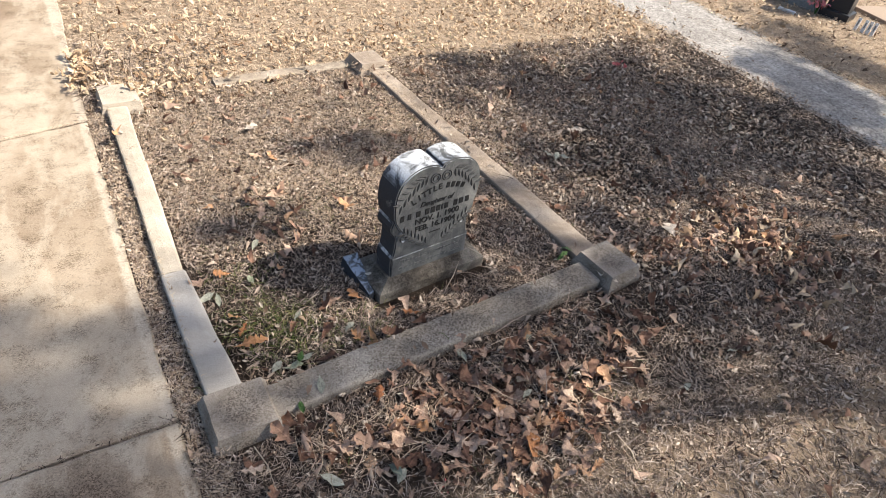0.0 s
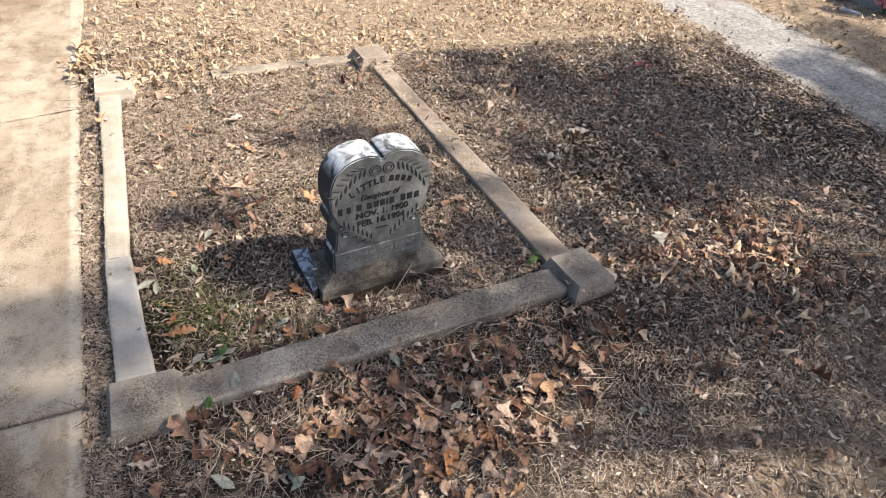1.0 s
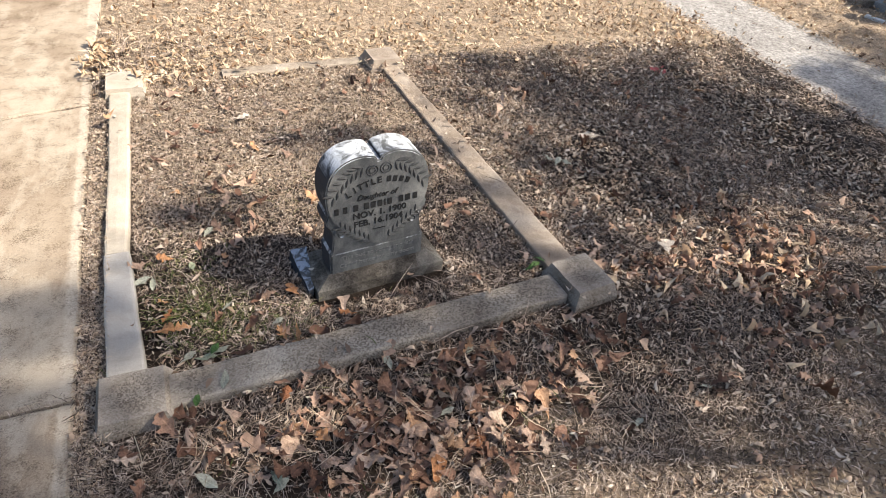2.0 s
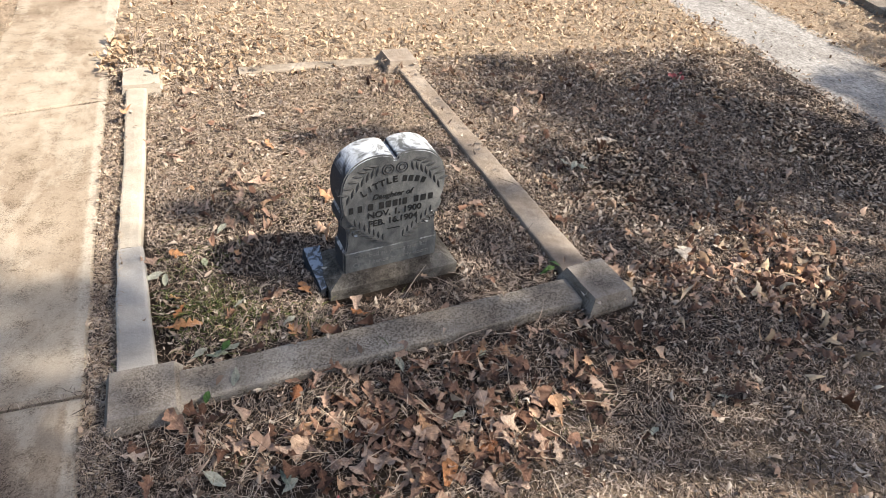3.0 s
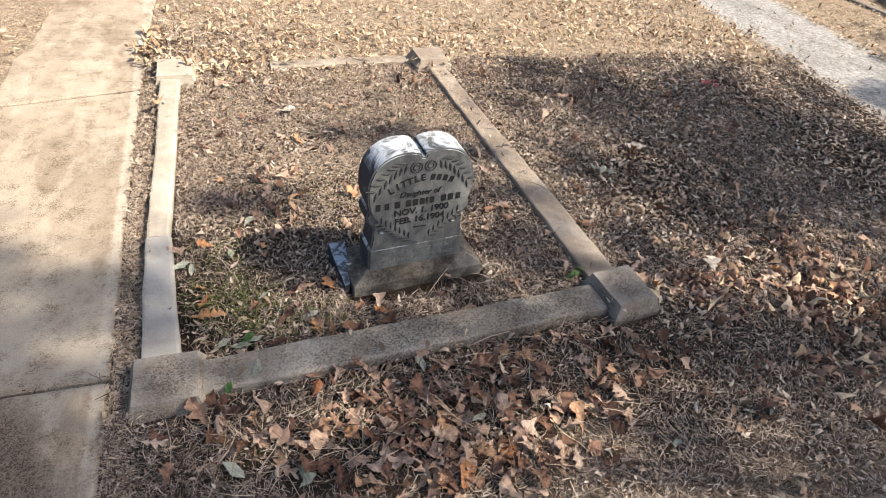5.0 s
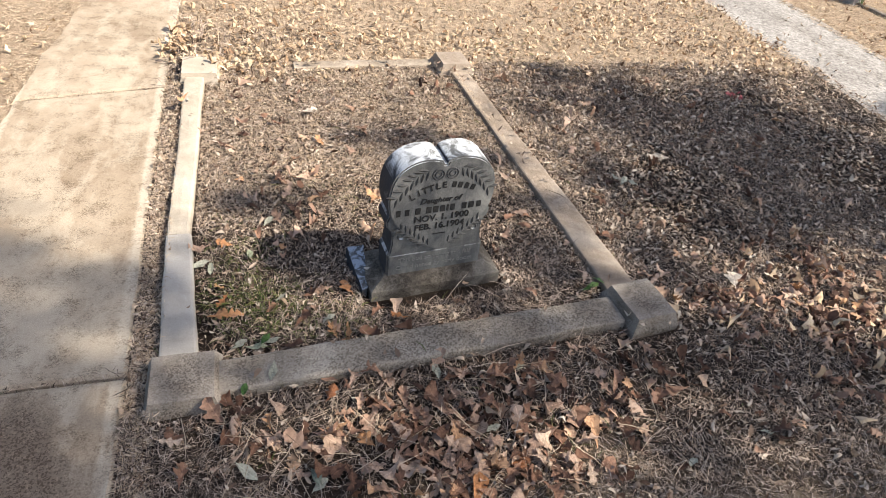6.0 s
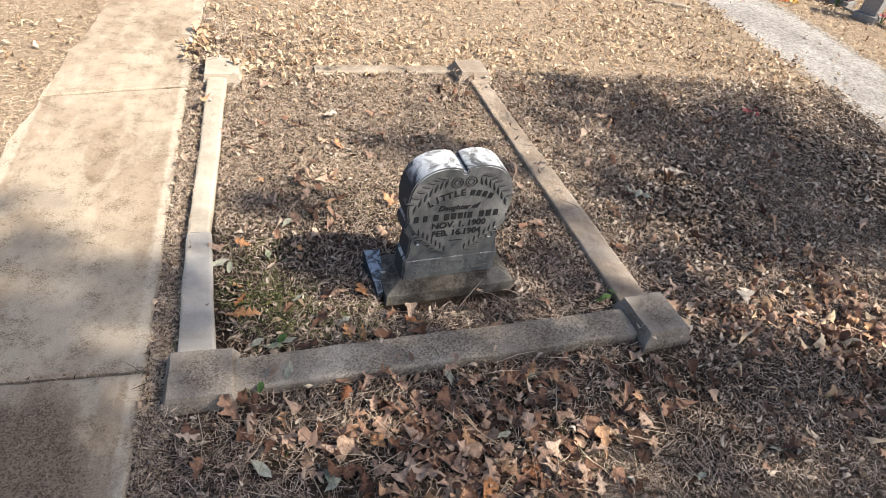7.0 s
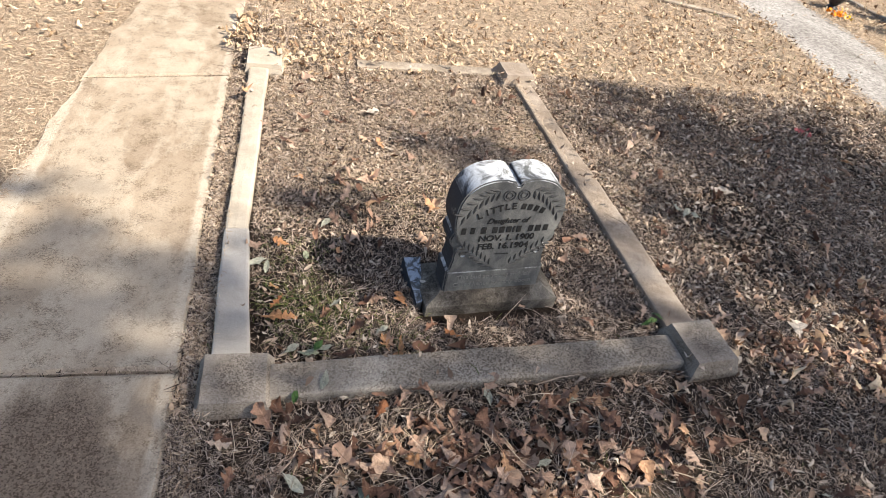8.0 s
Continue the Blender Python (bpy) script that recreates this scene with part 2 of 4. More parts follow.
def gravel_mat(name):
    m, n, l, b = mat(name, 0.95)
    tc = n.new("ShaderNodeTexCoord")
    big = noise_tex(n, l, 1.3, 6, 0.65, "Object", 0.5)
    fine = noise_tex(n, l, 34, 4, 0.9, "Object", 0.3)
    tracks = noise_tex(n, l, 3.0, 4, 0.6, "Object", 0.2, (1.6, 0.12, 1.0))
    c = ramp(n, l, big, [(0.3, (0.24, 0.222, 0.205)), (0.7, (0.38, 0.36, 0.335))])
    c = mix(n, l, 0.6, c, ramp(n, l, tracks, [(0.35, (0.72, 0.70, 0.68)), (0.65, (1.12, 1.12, 1.12))]), "MULTIPLY")
    c = mix(n, l, 1.0, c, ramp(n, l, fine, [(0.34, (0.30, 0.29, 0.28)), (0.5, (0.95, 0.95, 0.95)), (0.66, (1.55, 1.55, 1.55))]), "MULTIPLY")
    l.new(c, b.inputs["Base Color"])
    bump(n, l, b, fine, 0.8, 0.012)
    return m


GRAVEL = gravel_mat("road_gravel")


def litter_mat(name, stops, islands=True, rough=0.75, trans=0.0, veins=0.35):
    """Dry leaves and straw: one colour for each leaf from the ramp, mottled."""
    m, n, l, b = mat(name, rough)
    if islands:
        r = n.new("ShaderNodeNewGeometry").outputs["Random Per Island"]
    else:
        r = n.new("ShaderNodeObjectInfo").outputs["Random"]
    c = ramp(n, l, r, stops)
    f = noise_tex(n, l, 70, 4, 0.7)
    g = ramp(n, l, f, [(0.3, (0.45, 0.42, 0.40)), (0.7, (1.3, 1.3, 1.3))])
    c = mix(n, l, veins, c, g, "MULTIPLY")
    l.new(c, b.inputs["Base Color"])
    if trans:
        t = n.new("ShaderNodeBsdfTranslucent")
        l.new(c, t.inputs[0])
        s = n.new("ShaderNodeMixShader")
        s.inputs[0].default_value = trans
        l.new(b.outputs[0], s.inputs[1])
        l.new(t.outputs[0], s.inputs[2])
        l.new(s.outputs[0], n["Material Output"].inputs[0])
    return m


OAK_STOPS = [(0.0, (0.070, 0.041, 0.031)), (0.22, (0.145, 0.078, 0.052)), (0.42, (0.25, 0.145, 0.100)), (0.62, (0.36, 0.242, 0.176)), (0.85, (0.47, 0.348, 0.268)), (0.94, (0.42, 0.24, 0.13)), (1.0, (0.52, 0.41, 0.32))]
OAK_MANY = litter_mat("dry_oak_leaves", OAK_STOPS, True, 0.7, 0.08, 0.55)
PALE_MANY = litter_mat("pale_dry_leaves", [(0.0, (0.20, 0.115, 0.07)), (0.25, (0.40, 0.28, 0.175)), (0.6, (0.54, 0.41, 0.275)), (1.0, (0.68, 0.55, 0.39))], True, 0.7, 0.08, 0.55)
SMALL_MANY = litter_mat("small_live_oak_leaves", [(0.0, (0.09, 0.052, 0.034)), (0.4, (0.25, 0.178, 0.128)), (0.75, (0.41, 0.325, 0.25)), (1.0, (0.56, 0.485, 0.395))], True, 0.6)


def leaf_mat(name, stops, rough=0.7, trans=0.08, rib=1.35):
    """One fallen leaf, a unit long: its own colour, blotched, with a midrib and side veins."""
    m, n, l, b = mat(name, rough)
    c = ramp(n, l, n.new("ShaderNodeObjectInfo").outputs["Random"], stops)
    c = mix(n, l, 0.75, c, ramp(n, l, noise_tex(n, l, 5, 7, 0.72, "Object", 0.6), [(0.34, (0.38, 0.34, 0.31)), (0.5, (1, 1, 1)), (0.7, (1.3, 1.25, 1.2))]), "MULTIPLY")
    c = mix(n, l, 0.5, c, ramp(n, l, noise_tex(n, l, 38, 4, 0.7), [(0.3, (0.7, 0.7, 0.7)), (0.7, (1.2, 1.2, 1.2))]), "MULTIPLY")
    tc = n.new("ShaderNodeTexCoord")
    sep = n.new("ShaderNodeSeparateXYZ")
    l.new(tc.outputs["Object"], sep.inputs[0])
    y = math_node(n, l, "ABSOLUTE", sep.outputs[1])
    side = math_node(n, l, "FRACT", math_node(n, l, "MULTIPLY", math_node(n, l, "SUBTRACT", sep.outputs[0], y), 8.0))
    veins = ramp(n, l, side, [(0.0, (1, 1, 1)), (0.12, (0, 0, 0)), (1.0, (0, 0, 0))])
    mid = ramp(n, l, y, [(0.006, (1, 1, 1)), (0.016, (0, 0, 0))])
    c = mix(n, l, mix(n, l, 0.4, mid, veins, "LIGHTEN"), c, mix(n, l, 1.0, c, (rib, rib, rib), "MULTIPLY"))
    l.new(c, b.inputs["Base Color"])
    bump(n, l, b, noise_tex(n, l, 9, 5, 0.6), 0.5, 0.02)
    t = n.new("ShaderNodeBsdfTranslucent")
    l.new(c, t.inputs[0])
    s = n.new("ShaderNodeMixShader")
    s.inputs[0].default_value = trans
    l.new(b.outputs[0], s.inputs[1])
    l.new(t.outputs[0], s.inputs[2])
    l.new(s.outputs[0], n["Material Output"].inputs[0])
    return m


OAK = leaf_mat("dry_oak_leaf", OAK_STOPS)
RUST = leaf_mat("rusty_oak_leaf", [(0.0, (0.24, 0.10, 0.05)), (0.5, (0.36, 0.17, 0.08)), (1.0, (0.46, 0.27, 0.14))])
PALE_LEAF = leaf_mat("bleached_leaf", [(0.0, (0.50, 0.42, 0.33)), (1.0, (0.58, 0.50, 0.41))], 0.7, 0.12)
GREY_LEAF = leaf_mat("grey_green_leaf", [(0.0, (0.25, 0.255, 0.20)), (0.6, (0.37, 0.37, 0.30)), (1.0, (0.17, 0.20, 0.12))], 0.5)
GREEN_LEAF = leaf_mat("green_leaf", [(0.0, (0.04, 0.085, 0.025)), (1.0, (0.08, 0.135, 0.045))], 0.4, 0.15)
STRAW = litter_mat("dry_grass_straw", [(0.0, (0.014, 0.010, 0.008)), (0.25, (0.075, 0.054, 0.042)), (0.5, (0.225, 0.172, 0.135)), (0.75, (0.39, 0.305, 0.245)), (1.0, (0.62, 0.52, 0.43))], True, 0.7, 0.0, 0.45)
STRAW_PALE = litter_mat("bleached_grass_straw", [(0.0, (0.235, 0.167, 0.115)), (0.3, (0.38, 0.285, 0.20)), (0.65, (0.485, 0.38, 0.273)), (1.0, (0.60, 0.488, 0.362))], True, 0.7, 0.0, 0.2)
GREEN_GRASS = litter_mat("green_grass", [(0.0, (0.045, 0.07, 0.018)), (0.5, (0.105, 0.13, 0.038)), (1.0, (0.22, 0.205, 0.085))], True, 0.6, 0.2, 0.2)
CROWN = litter_mat("tree_leaves", [(0.0, (0.05, 0.085, 0.025)), (1.0, (0.10, 0.13, 0.04))], True, 0.5, 0.15, 0.2)
BARK = plain("oak_bark", [(0.3, (0.06, 0.05, 0.04)), (0.7, (0.16, 0.135, 0.11))], 12, 0.95, 1.0)
PINK = plain("pink_petals", [(0.3, (0.55, 0.12, 0.13)), (0.7, (0.66, 0.30, 0.28))], 60)
RED = plain("faded_red_petals", [(0.3, (0.42, 0.075, 0.08)), (0.7, (0.55, 0.20, 0.19))], 60)
TAN_STONE = plain("tan_granite", [(0.3, (0.26, 0.195, 0.145)), (0.7, (0.36, 0.285, 0.22))], 60, 0.7, 0.2)
ORANGE = plain("orange_petals", [(0.3, (0.80, 0.20, 0.02)), (0.7, (0.85, 0.30, 0.03))], 60)
YELLOW = plain("yellow_petals", [(0.3, (0.80, 0.50, 0.04)), (0.7, (0.85, 0.58, 0.06))], 60)
DARK_GRANITE = plain("dark_granite", [(0.3, (0.02, 0.02, 0.022)), (0.7, (0.045, 0.045, 0.048))], 90, 0.3, 0.1)
GREY_GRANITE = plain("grey_granite", [(0.3, (0.15, 0.15, 0.15)), (0.7, (0.30, 0.29, 0.28))], 40, 0.6, 0.2)
WHITE_STONE = plain("white_marble", [(0.3, (0.55, 0.54, 0.52)), (0.7, (0.72, 0.71, 0.69))], 30, 0.6, 0.2)


# ---- builders ----
def mesh_of(bm, name, material):
    me = bpy.data.meshes.new(name)
    bm.to_mesh(me)
    bm.free()
    me.materials.append(material)
    return me


def part(name, bm, material, parent=None, label="", m=None):
    ob = new(name, mesh_of(bm, name, material))
    if parent:
        ob.parent = parent
    if m:
        ob.matrix_basis = m
    return tagged(ob, label)


def thing(name, m, label, category, group="", kind=""):
    e = new(name)
    e.empty_display_size = 0.1
    e.matrix_basis = m
    return tagged(e, label, category, group, kind)


def soft_edges(bm, width, segments=2):
    edges = [e for e in bm.edges if len(e.link_faces) == 2 and e.calc_face_angle(0) > 0.5]
    bmesh.ops.bevel(bm, geom=edges, offset=width, segments=segments, affect="EDGES", profile=0.6)


def roughen(bm, amount, scale):
    for v in bm.verts:
        v.co += noise.noise_vector(v.co * scale) * amount


def box(x0, x1, y0, y1, z0, z1, bevel=0.0, cuts=0, wear=0.0):
    bm = bmesh.new()
    bmesh.ops.create_cube(bm, size=1.0)
    for v in bm.verts:
        v.co = Vector((x0 + (v.co.x + 0.5) * (x1 - x0), y0 + (v.co.y + 0.5) * (y1 - y0), z0 + (v.co.z + 0.5) * (z1 - z0)))
    if bevel:
        soft_edges(bm, bevel)
    if cuts:
        bmesh.ops.subdivide_edges(bm, edges=bm.edges[:], cuts=cuts, use_grid_fill=True)
    if wear:
        roughen(bm, wear, 14)
    return bm


def many(name, verts, faces, material, label, category):
    """One mesh from arrays: verts (n, 3), faces (m, k) all of one size."""
    me = bpy.data.meshes.new(name)
    k = faces.shape[1]
    me.vertices.add(len(verts))
    me.vertices.foreach_set("co", verts.astype(np.float32).ravel())
    me.loops.add(faces.size)
    me.loops.foreach_set("vertex_index", faces.astype(np.int32).ravel())
    me.polygons.add(len(faces))
    me.polygons.foreach_set("loop_start", np.arange(0, faces.size, k, dtype=np.int32))
    me.update(calc_edges=True)
    me.materials.append(material)
    return tagged(new(name, me), label, category, kind="stuff")


# ---- ground, walkway, road ----
def walk_left(y):
    """The walkway's grassy edge, which leans in as the lawn creeps over it."""
    return -1.10 + 0.075 * float(np.clip(y - 1.2, 0, 2.9))


def walk_right(y):
    return -0.203 + 0.03 * float(np.clip(y - 2.8, 0, 1.5))


def lie(x, y):
    """Height of the ground; dug out under the walkway."""
    if walk_left(y) + 0.09 < x < walk_right(y) - 0.06 and -9.0 < y < 15.9:
        return -0.05
    bank = 0.035 * math.exp(-((x - 0.02) / 0.22) ** 2 - ((y + 0.17) / 0.13) ** 2) if x > -0.2 else 0.0
    return bank + 0.012 * noise.noise(Vector((x * 0.9, y * 0.9, 0.3))) + 0.006 * noise.noise(Vector((x * 4, y * 4, 5.1)))


def steps(lo, hi, fine_lo, fine_hi, fine):
    out = list(np.arange(fine_lo, fine_hi + 1e-6, fine))
    d = fine
    a = fine_lo
    while a > lo:
        d *= 1.35
        a -= d
        out.insert(0, a)
    d, a = fine, fine_hi
    while a < hi:
        d *= 1.35
        a += d
        out.append(a)
    return out


def build_ground():
    xs, ys = steps(-300, 300, -2.0, 9.0, 0.09), steps(-300, 300, -1.6, 7.5, 0.09)
    co = np.array([(x, y, lie(x, y) if abs(x) < 30 and abs(y) < 30 else 0.0) for y in ys for x in xs])
    nx = len(xs)
    idx = np.array([(j * nx + i, j * nx + i + 1, (j + 1) * nx + i + 1, (j + 1) * nx + i) for j in range(len(ys) - 1) for i in range(nx - 1)])
    g = many("ground", co, idx, GROUND, "bare brown soil with matted dead grass", "ground")
    g["kind"] = "structure"
    for p in g.data.polygons:
        p.use_smooth = True


build_ground()


def wavy_slab(y0, y1, skew0, skew1, z0, z1, seed):
    """A slab whose long edges wander and whose ends are crumbled and a little askew."""
    bm = bmesh.new()
    ys = np.concatenate([[y0, y0 + 0.012], np.arange(y0 + 0.06, y1 - 0.04, 0.05), [y1 - 0.012, y1]])
    us = np.concatenate([[0, 0.01], np.linspace(0.04, 0.96, 30), [0.99, 1]])
    rows = []
    for j, y in enumerate(ys):
        a = walk_left(y) + 0.045 * noise.noise(Vector((seed, y * 2.1, 1))) + 0.014 * noise.noise(Vector((seed, y * 9, 4)))
        b = walk_right(y) + 0.010 * noise.noise(Vector((seed + 9, y * 2.3, 1))) + 0.006 * noise.noise(Vector((seed + 9, y * 9, 7)))
        end = j in (0, len(ys) - 1)
        t = (y - y0) / (y1 - y0)
        skew = skew0 * (1 - t) + skew1 * t
        row = [bm.verts.new((a, y + skew * (a + 0.2), z0))]
        for i, u in enumerate(us):
            x = a + (b - a) * u
            rim = i in (0, len(us) - 1) or end
            sg = 1 if j < 2 else -1
            push = sg * (0.002 + 0.026 * abs(noise.noise(Vector((x * 11, seed, 3)))) + 0.010 * abs(noise.noise(Vector((x * 40, seed, 8))))) if j < 2 or j > len(ys) - 3 else 0
            row.append(bm.verts.new((x, y + push + skew * (x + 0.2), z1 - (0.010 if rim else 0) + 0.0025 * noise.noise(Vector((x * 5, y * 5, seed))))))
        row.append(bm.verts.new((b, y + skew * (b + 0.2), z0)))
        rows.append(row)
    for r, s in zip(rows, rows[1:]):
        for i in range(len(r) - 1):
            bm.faces.new((r[i], s[i], s[i + 1], r[i + 1]))
    bm.faces.new(rows[0])
    bm.faces.new(list(reversed(rows[-1])))
    bmesh.ops.recalc_face_normals(bm, faces=bm.faces[:])
    return bm


walkway = tagged(new("pavement"), "worn cream concrete walkway with cracked grass-filled joints", "walkway", kind="structure")
JOINTS = [-9.2, -6.9, -4.6, -2.18, 0.098, 2.43, 4.72, 7.0, 9.3, 11.6, 13.9, 16.2]
for i, (y0, y1) in enumerate(zip(JOINTS, JOINTS[1:])):
    k0, k1 = (0.21 if y == 2.43 else 0.0 for y in (y0, y1))
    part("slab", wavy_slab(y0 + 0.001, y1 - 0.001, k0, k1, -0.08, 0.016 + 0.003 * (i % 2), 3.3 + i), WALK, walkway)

road_bm = bmesh.new()
ry = np.arange(-14, 40, 0.25)
prev = None
for y in ry:
    row = []
    for k in range(9):
        u = k / 8
        x = 5.08 + 1.14 * u + (0.10 * noise.noise(Vector((y * 0.8, 3.3 * (k > 4), 2))) if k in (0, 8) else 0)
        row.append(road_bm.verts.new((x, y, lie(x, y) + 0.002 + 0.016 * math.sin(math.pi * u))))
    if prev:
        for a in range(8):
            road_bm.faces.new((prev[a], prev[a + 1], row[a + 1], row[a]))
    prev = row
road = tagged(part("road", road_bm, GRAVEL), "pale grey crushed gravel lane", "road", kind="structure")


# ---- kerbs and corner posts of the plot ----
def kerb(p, q, width, top, label, material=None, z0=-0.06, end_width=None):
    p, q = Vector((*p, 0)), Vector((*q, 0))
    d = q - p
    m = Matrix.Translation(p) @ Matrix.Rotation(math.atan2(d.y, d.x), 4, "Z")
    n = max(2, int(d.length / 0.06))
    bm = bmesh.new()
    rows = []
    for i in range(n + 1):
        x = d.length * i / n
        h = (width + ((end_width or width) - width) * i / n) / 2
        ring = ((-h, z0), (-h, top - 0.012), (-h + 0.004, top - 0.003), (-h + 0.012, top), (0, top + 0.002), (h - 0.012, top), (h - 0.004, top - 0.003), (h, top - 0.012), (h, z0))
        rows.append([bm.verts.new(Vector((x, a, b)) + noise.noise_vector(Vector((x * 7 + p.x, a * 9, b * 9 + p.y))) * 0.004 + noise.noise_vector(Vector((x * 2.3 + p.x, a * 3, p.y))) * 0.006) for a, b in ring])
    for r, s in zip(rows, rows[1:]):
        for i in range(len(ring) - 1):
            bm.faces.new((r[i], s[i], s[i + 1], r[i + 1]))
    bm.faces.new(rows[0])
    bm.faces.new(list(reversed(rows[-1])))
    bmesh.ops.recalc_face_normals(bm, faces=bm.faces[:])
    ob = new("kerb", mesh_of(bm, "kerb", material or KERB))
    ob.matrix_basis = m
    return tagged(ob, label, "kerb", "kerbs round the grave plot")


kerb((0.10, 0.012), (1.84, 0.118), 0.158, 0.055, "grey weathered concrete kerb strewn with dry leaves")
kerb((-0.020, 0.09), (-0.050, 0.86), 0.140, 0.058, "pale smooth mortar-faced concrete kerb beside the walkway", MORTAR, end_width=0.108)
kerb((-0.052, 0.868), (-0.026, 2.48), 0.098, 0.054, "cream concrete kerb beside the walkway, sunlight put into its tone, slightly sunken", SUNLIT_CREAM, end_width=0.116)
kerb((1.945, 0.22), (1.795, 2.58), 0.165, 0.045, "brown-stained concrete kerb half sunk in dead grass", BROWN_KERB, end_width=0.13)
kerb((0.62, 2.723), (1.66, 2.77), 0.11, 0.030, "tan concrete kerb nearly buried under leaves", TAN_KERB)


def corner_post(at, top, flare, height, turn, label, drop=0.03):
    """A low block with a flat top and battered sides."""
    tx, ty = top
    bm = bmesh.new()
    rings = []
    for z, k in ((-0.06, 1.0), (height * 0.30, 1.0), (height - drop, 0.35), (height, 0.0)):
        fx, fy = tx / 2 + flare * k, ty / 2 + flare * k
        rings.append([bm.verts.new((sx * fx, sy * fy, z)) for sx, sy in ((-1, -1), (1, -1), (1, 1), (-1, 1))])
    for r, s in zip(rings, rings[1:]):
        for i in range(4):
            bm.faces.new((r[i], r[(i + 1) % 4], s[(i + 1) % 4], s[i]))
    bm.faces.new(rings[-1])
    bm.faces.new(list(reversed(rings[0])))
    soft_edges(bm, 0.005)
    bmesh.ops.subdivide_edges(bm, edges=[e for e in bm.edges if e.calc_length() > 0.06], cuts=4, use_grid_fill=True)
    for v in bm.verts:
        v.co += noise.noise_vector(v.co * 16 + Vector(at).to_3d() * 5) * 0.0022
    ob = new("corner_post", mesh_of(bm, "corner_post", POST))
    ob.matrix_basis = pose(at[0], at[1], 0, 0, 0, turn)
    return tagged(ob, label, "corner post", "corner posts of the grave plot")


corner_post((0.006, 0.004), (0.218, 0.214), 0.024, 0.088, 0, "squat grey concrete corner post beside the walkway", 0.022)
corner_post((1.962, 0.120), (0.203, 0.228), 0.022, 0.098, 6, "squat grey concrete corner post among brown leaves")
corner_post((0.004, 2.605), (0.212, 0.25), 0.014, 0.08, 0, "concrete corner post at the walkway, its cream tone painted as sunlit").data.materials[0] = SUNLIT_CREAM
corner_post((1.765, 2.69), (0.205, 0.21), 0.028, 0.098, 3, "brown-stained concrete corner post with sloping sides").data.materials[0] = BROWN_KERB


# ---- the headstone ----
def smooth_line(pts, sub=5):
    out = []
    n = len(pts)
    for i in range(n - 1):
        p0, p1, p2, p3 = (Vector(pts[max(0, min(n - 1, i + k))]) for k in (-1, 0, 1, 2))
        for s in range(sub):
            t = s / sub
            out.append(0.5 * ((2 * p1) + (p2 - p0) * t + (2 * p0 - 5 * p1 + 4 * p2 - p3) * t * t + (3 * p1 - p0 - 3 * p2 + p3) * t ** 3))
    out.append(Vector(pts[-1]))
    return out


def extruded(outline, y0, y1, bevel=0.006, taper=1.0):
    """An outline in x, z, drawn from y0 (front) to y1 (back)."""
    bm = bmesh.new()
    f = [bm.verts.new((p[0], y0, p[1])) for p in outline]
    b = [bm.verts.new((p[0] * taper, y1, p[1])) for p in outline]
    bm.faces.new(f)
    bm.faces.new(list(reversed(b)))
    for i in range(len(f)):
        j = (i + 1) % len(f)
        bm.faces.new((f[j], f[i], b[i], b[j]))
    bmesh.ops.recalc_face_normals(bm, faces=bm.faces[:])
    rim = [e for e in bm.edges if {len(q.verts) for q in e.link_faces} & {len(f)} and len(e.link_faces) == 2]
    bmesh.ops.bevel(bm, geom=rim, offset=bevel, segments=2, affect="EDGES")
    return bm


STONE_AT = pose(1.05, 0.438, 0.098, 0, -1.2, 5)
headstone = thing("headstone", STONE_AT, "small weathered grey marble headstone with a heart-shaped carved top", "headstone")
half = smooth_line([(0.0, 0.566), (0.006, 0.567), (0.015, 0.582), (0.055, 0.594), (0.105, 0.592), (0.155, 0.574), (0.197, 0.538), (0.221, 0.488), (0.230, 0.43), (0.228, 0.375), (0.215, 0.325), (0.18, 0.265), (0.12, 0.20), (0.055, 0.15), (0.0, 0.128)])
heart = [(p.x, p.y) for p in half] + [(-p.x, p.y) for p in reversed(half[1:-1])]
heart_panel = part("heart_panel", extruded(heart, -0.012, 0.135), MARBLE, headstone, "heart-shaped grey marble panel, top painted white for wear and light")
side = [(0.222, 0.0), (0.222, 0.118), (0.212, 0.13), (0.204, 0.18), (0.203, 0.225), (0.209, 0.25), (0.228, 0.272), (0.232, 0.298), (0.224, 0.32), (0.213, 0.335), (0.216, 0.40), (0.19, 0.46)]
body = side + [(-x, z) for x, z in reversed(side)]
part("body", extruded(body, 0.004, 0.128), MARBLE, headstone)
band = part("inscription_band", extruded([(0.215, 0.004), (0.213, 0.113), (-0.213, 0.113), (-0.215, 0.004)], 0.000, 0.02, 0.002), MARBLE, headstone)
for sx in (-1, 1):
    bm = bmesh.new()
    prev = None
    for i in range(26):
        a = i / 25 * 2.2 * math.pi
        r = 0.030 * (1 - 0.030 * i)
        c = Vector((sx * (0.168 + r * math.cos(a)), 0.003, 0.225 + r * math.sin(a) * 1.4))
        d = Vector((sx * math.cos(a), 0, math.sin(a)))
        quad = [bm.verts.new(c + d * o + Vector((0, -h, 0))) for o, h in ((-0.005, 0), (0, 0.006), (0.005, 0))]
        if prev:
            bm.faces.new((prev[0], prev[1], quad[1], quad[0]))
            bm.faces.new((prev[1], prev[2], quad[2], quad[1]))
        prev = quad
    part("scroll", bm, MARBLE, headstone)


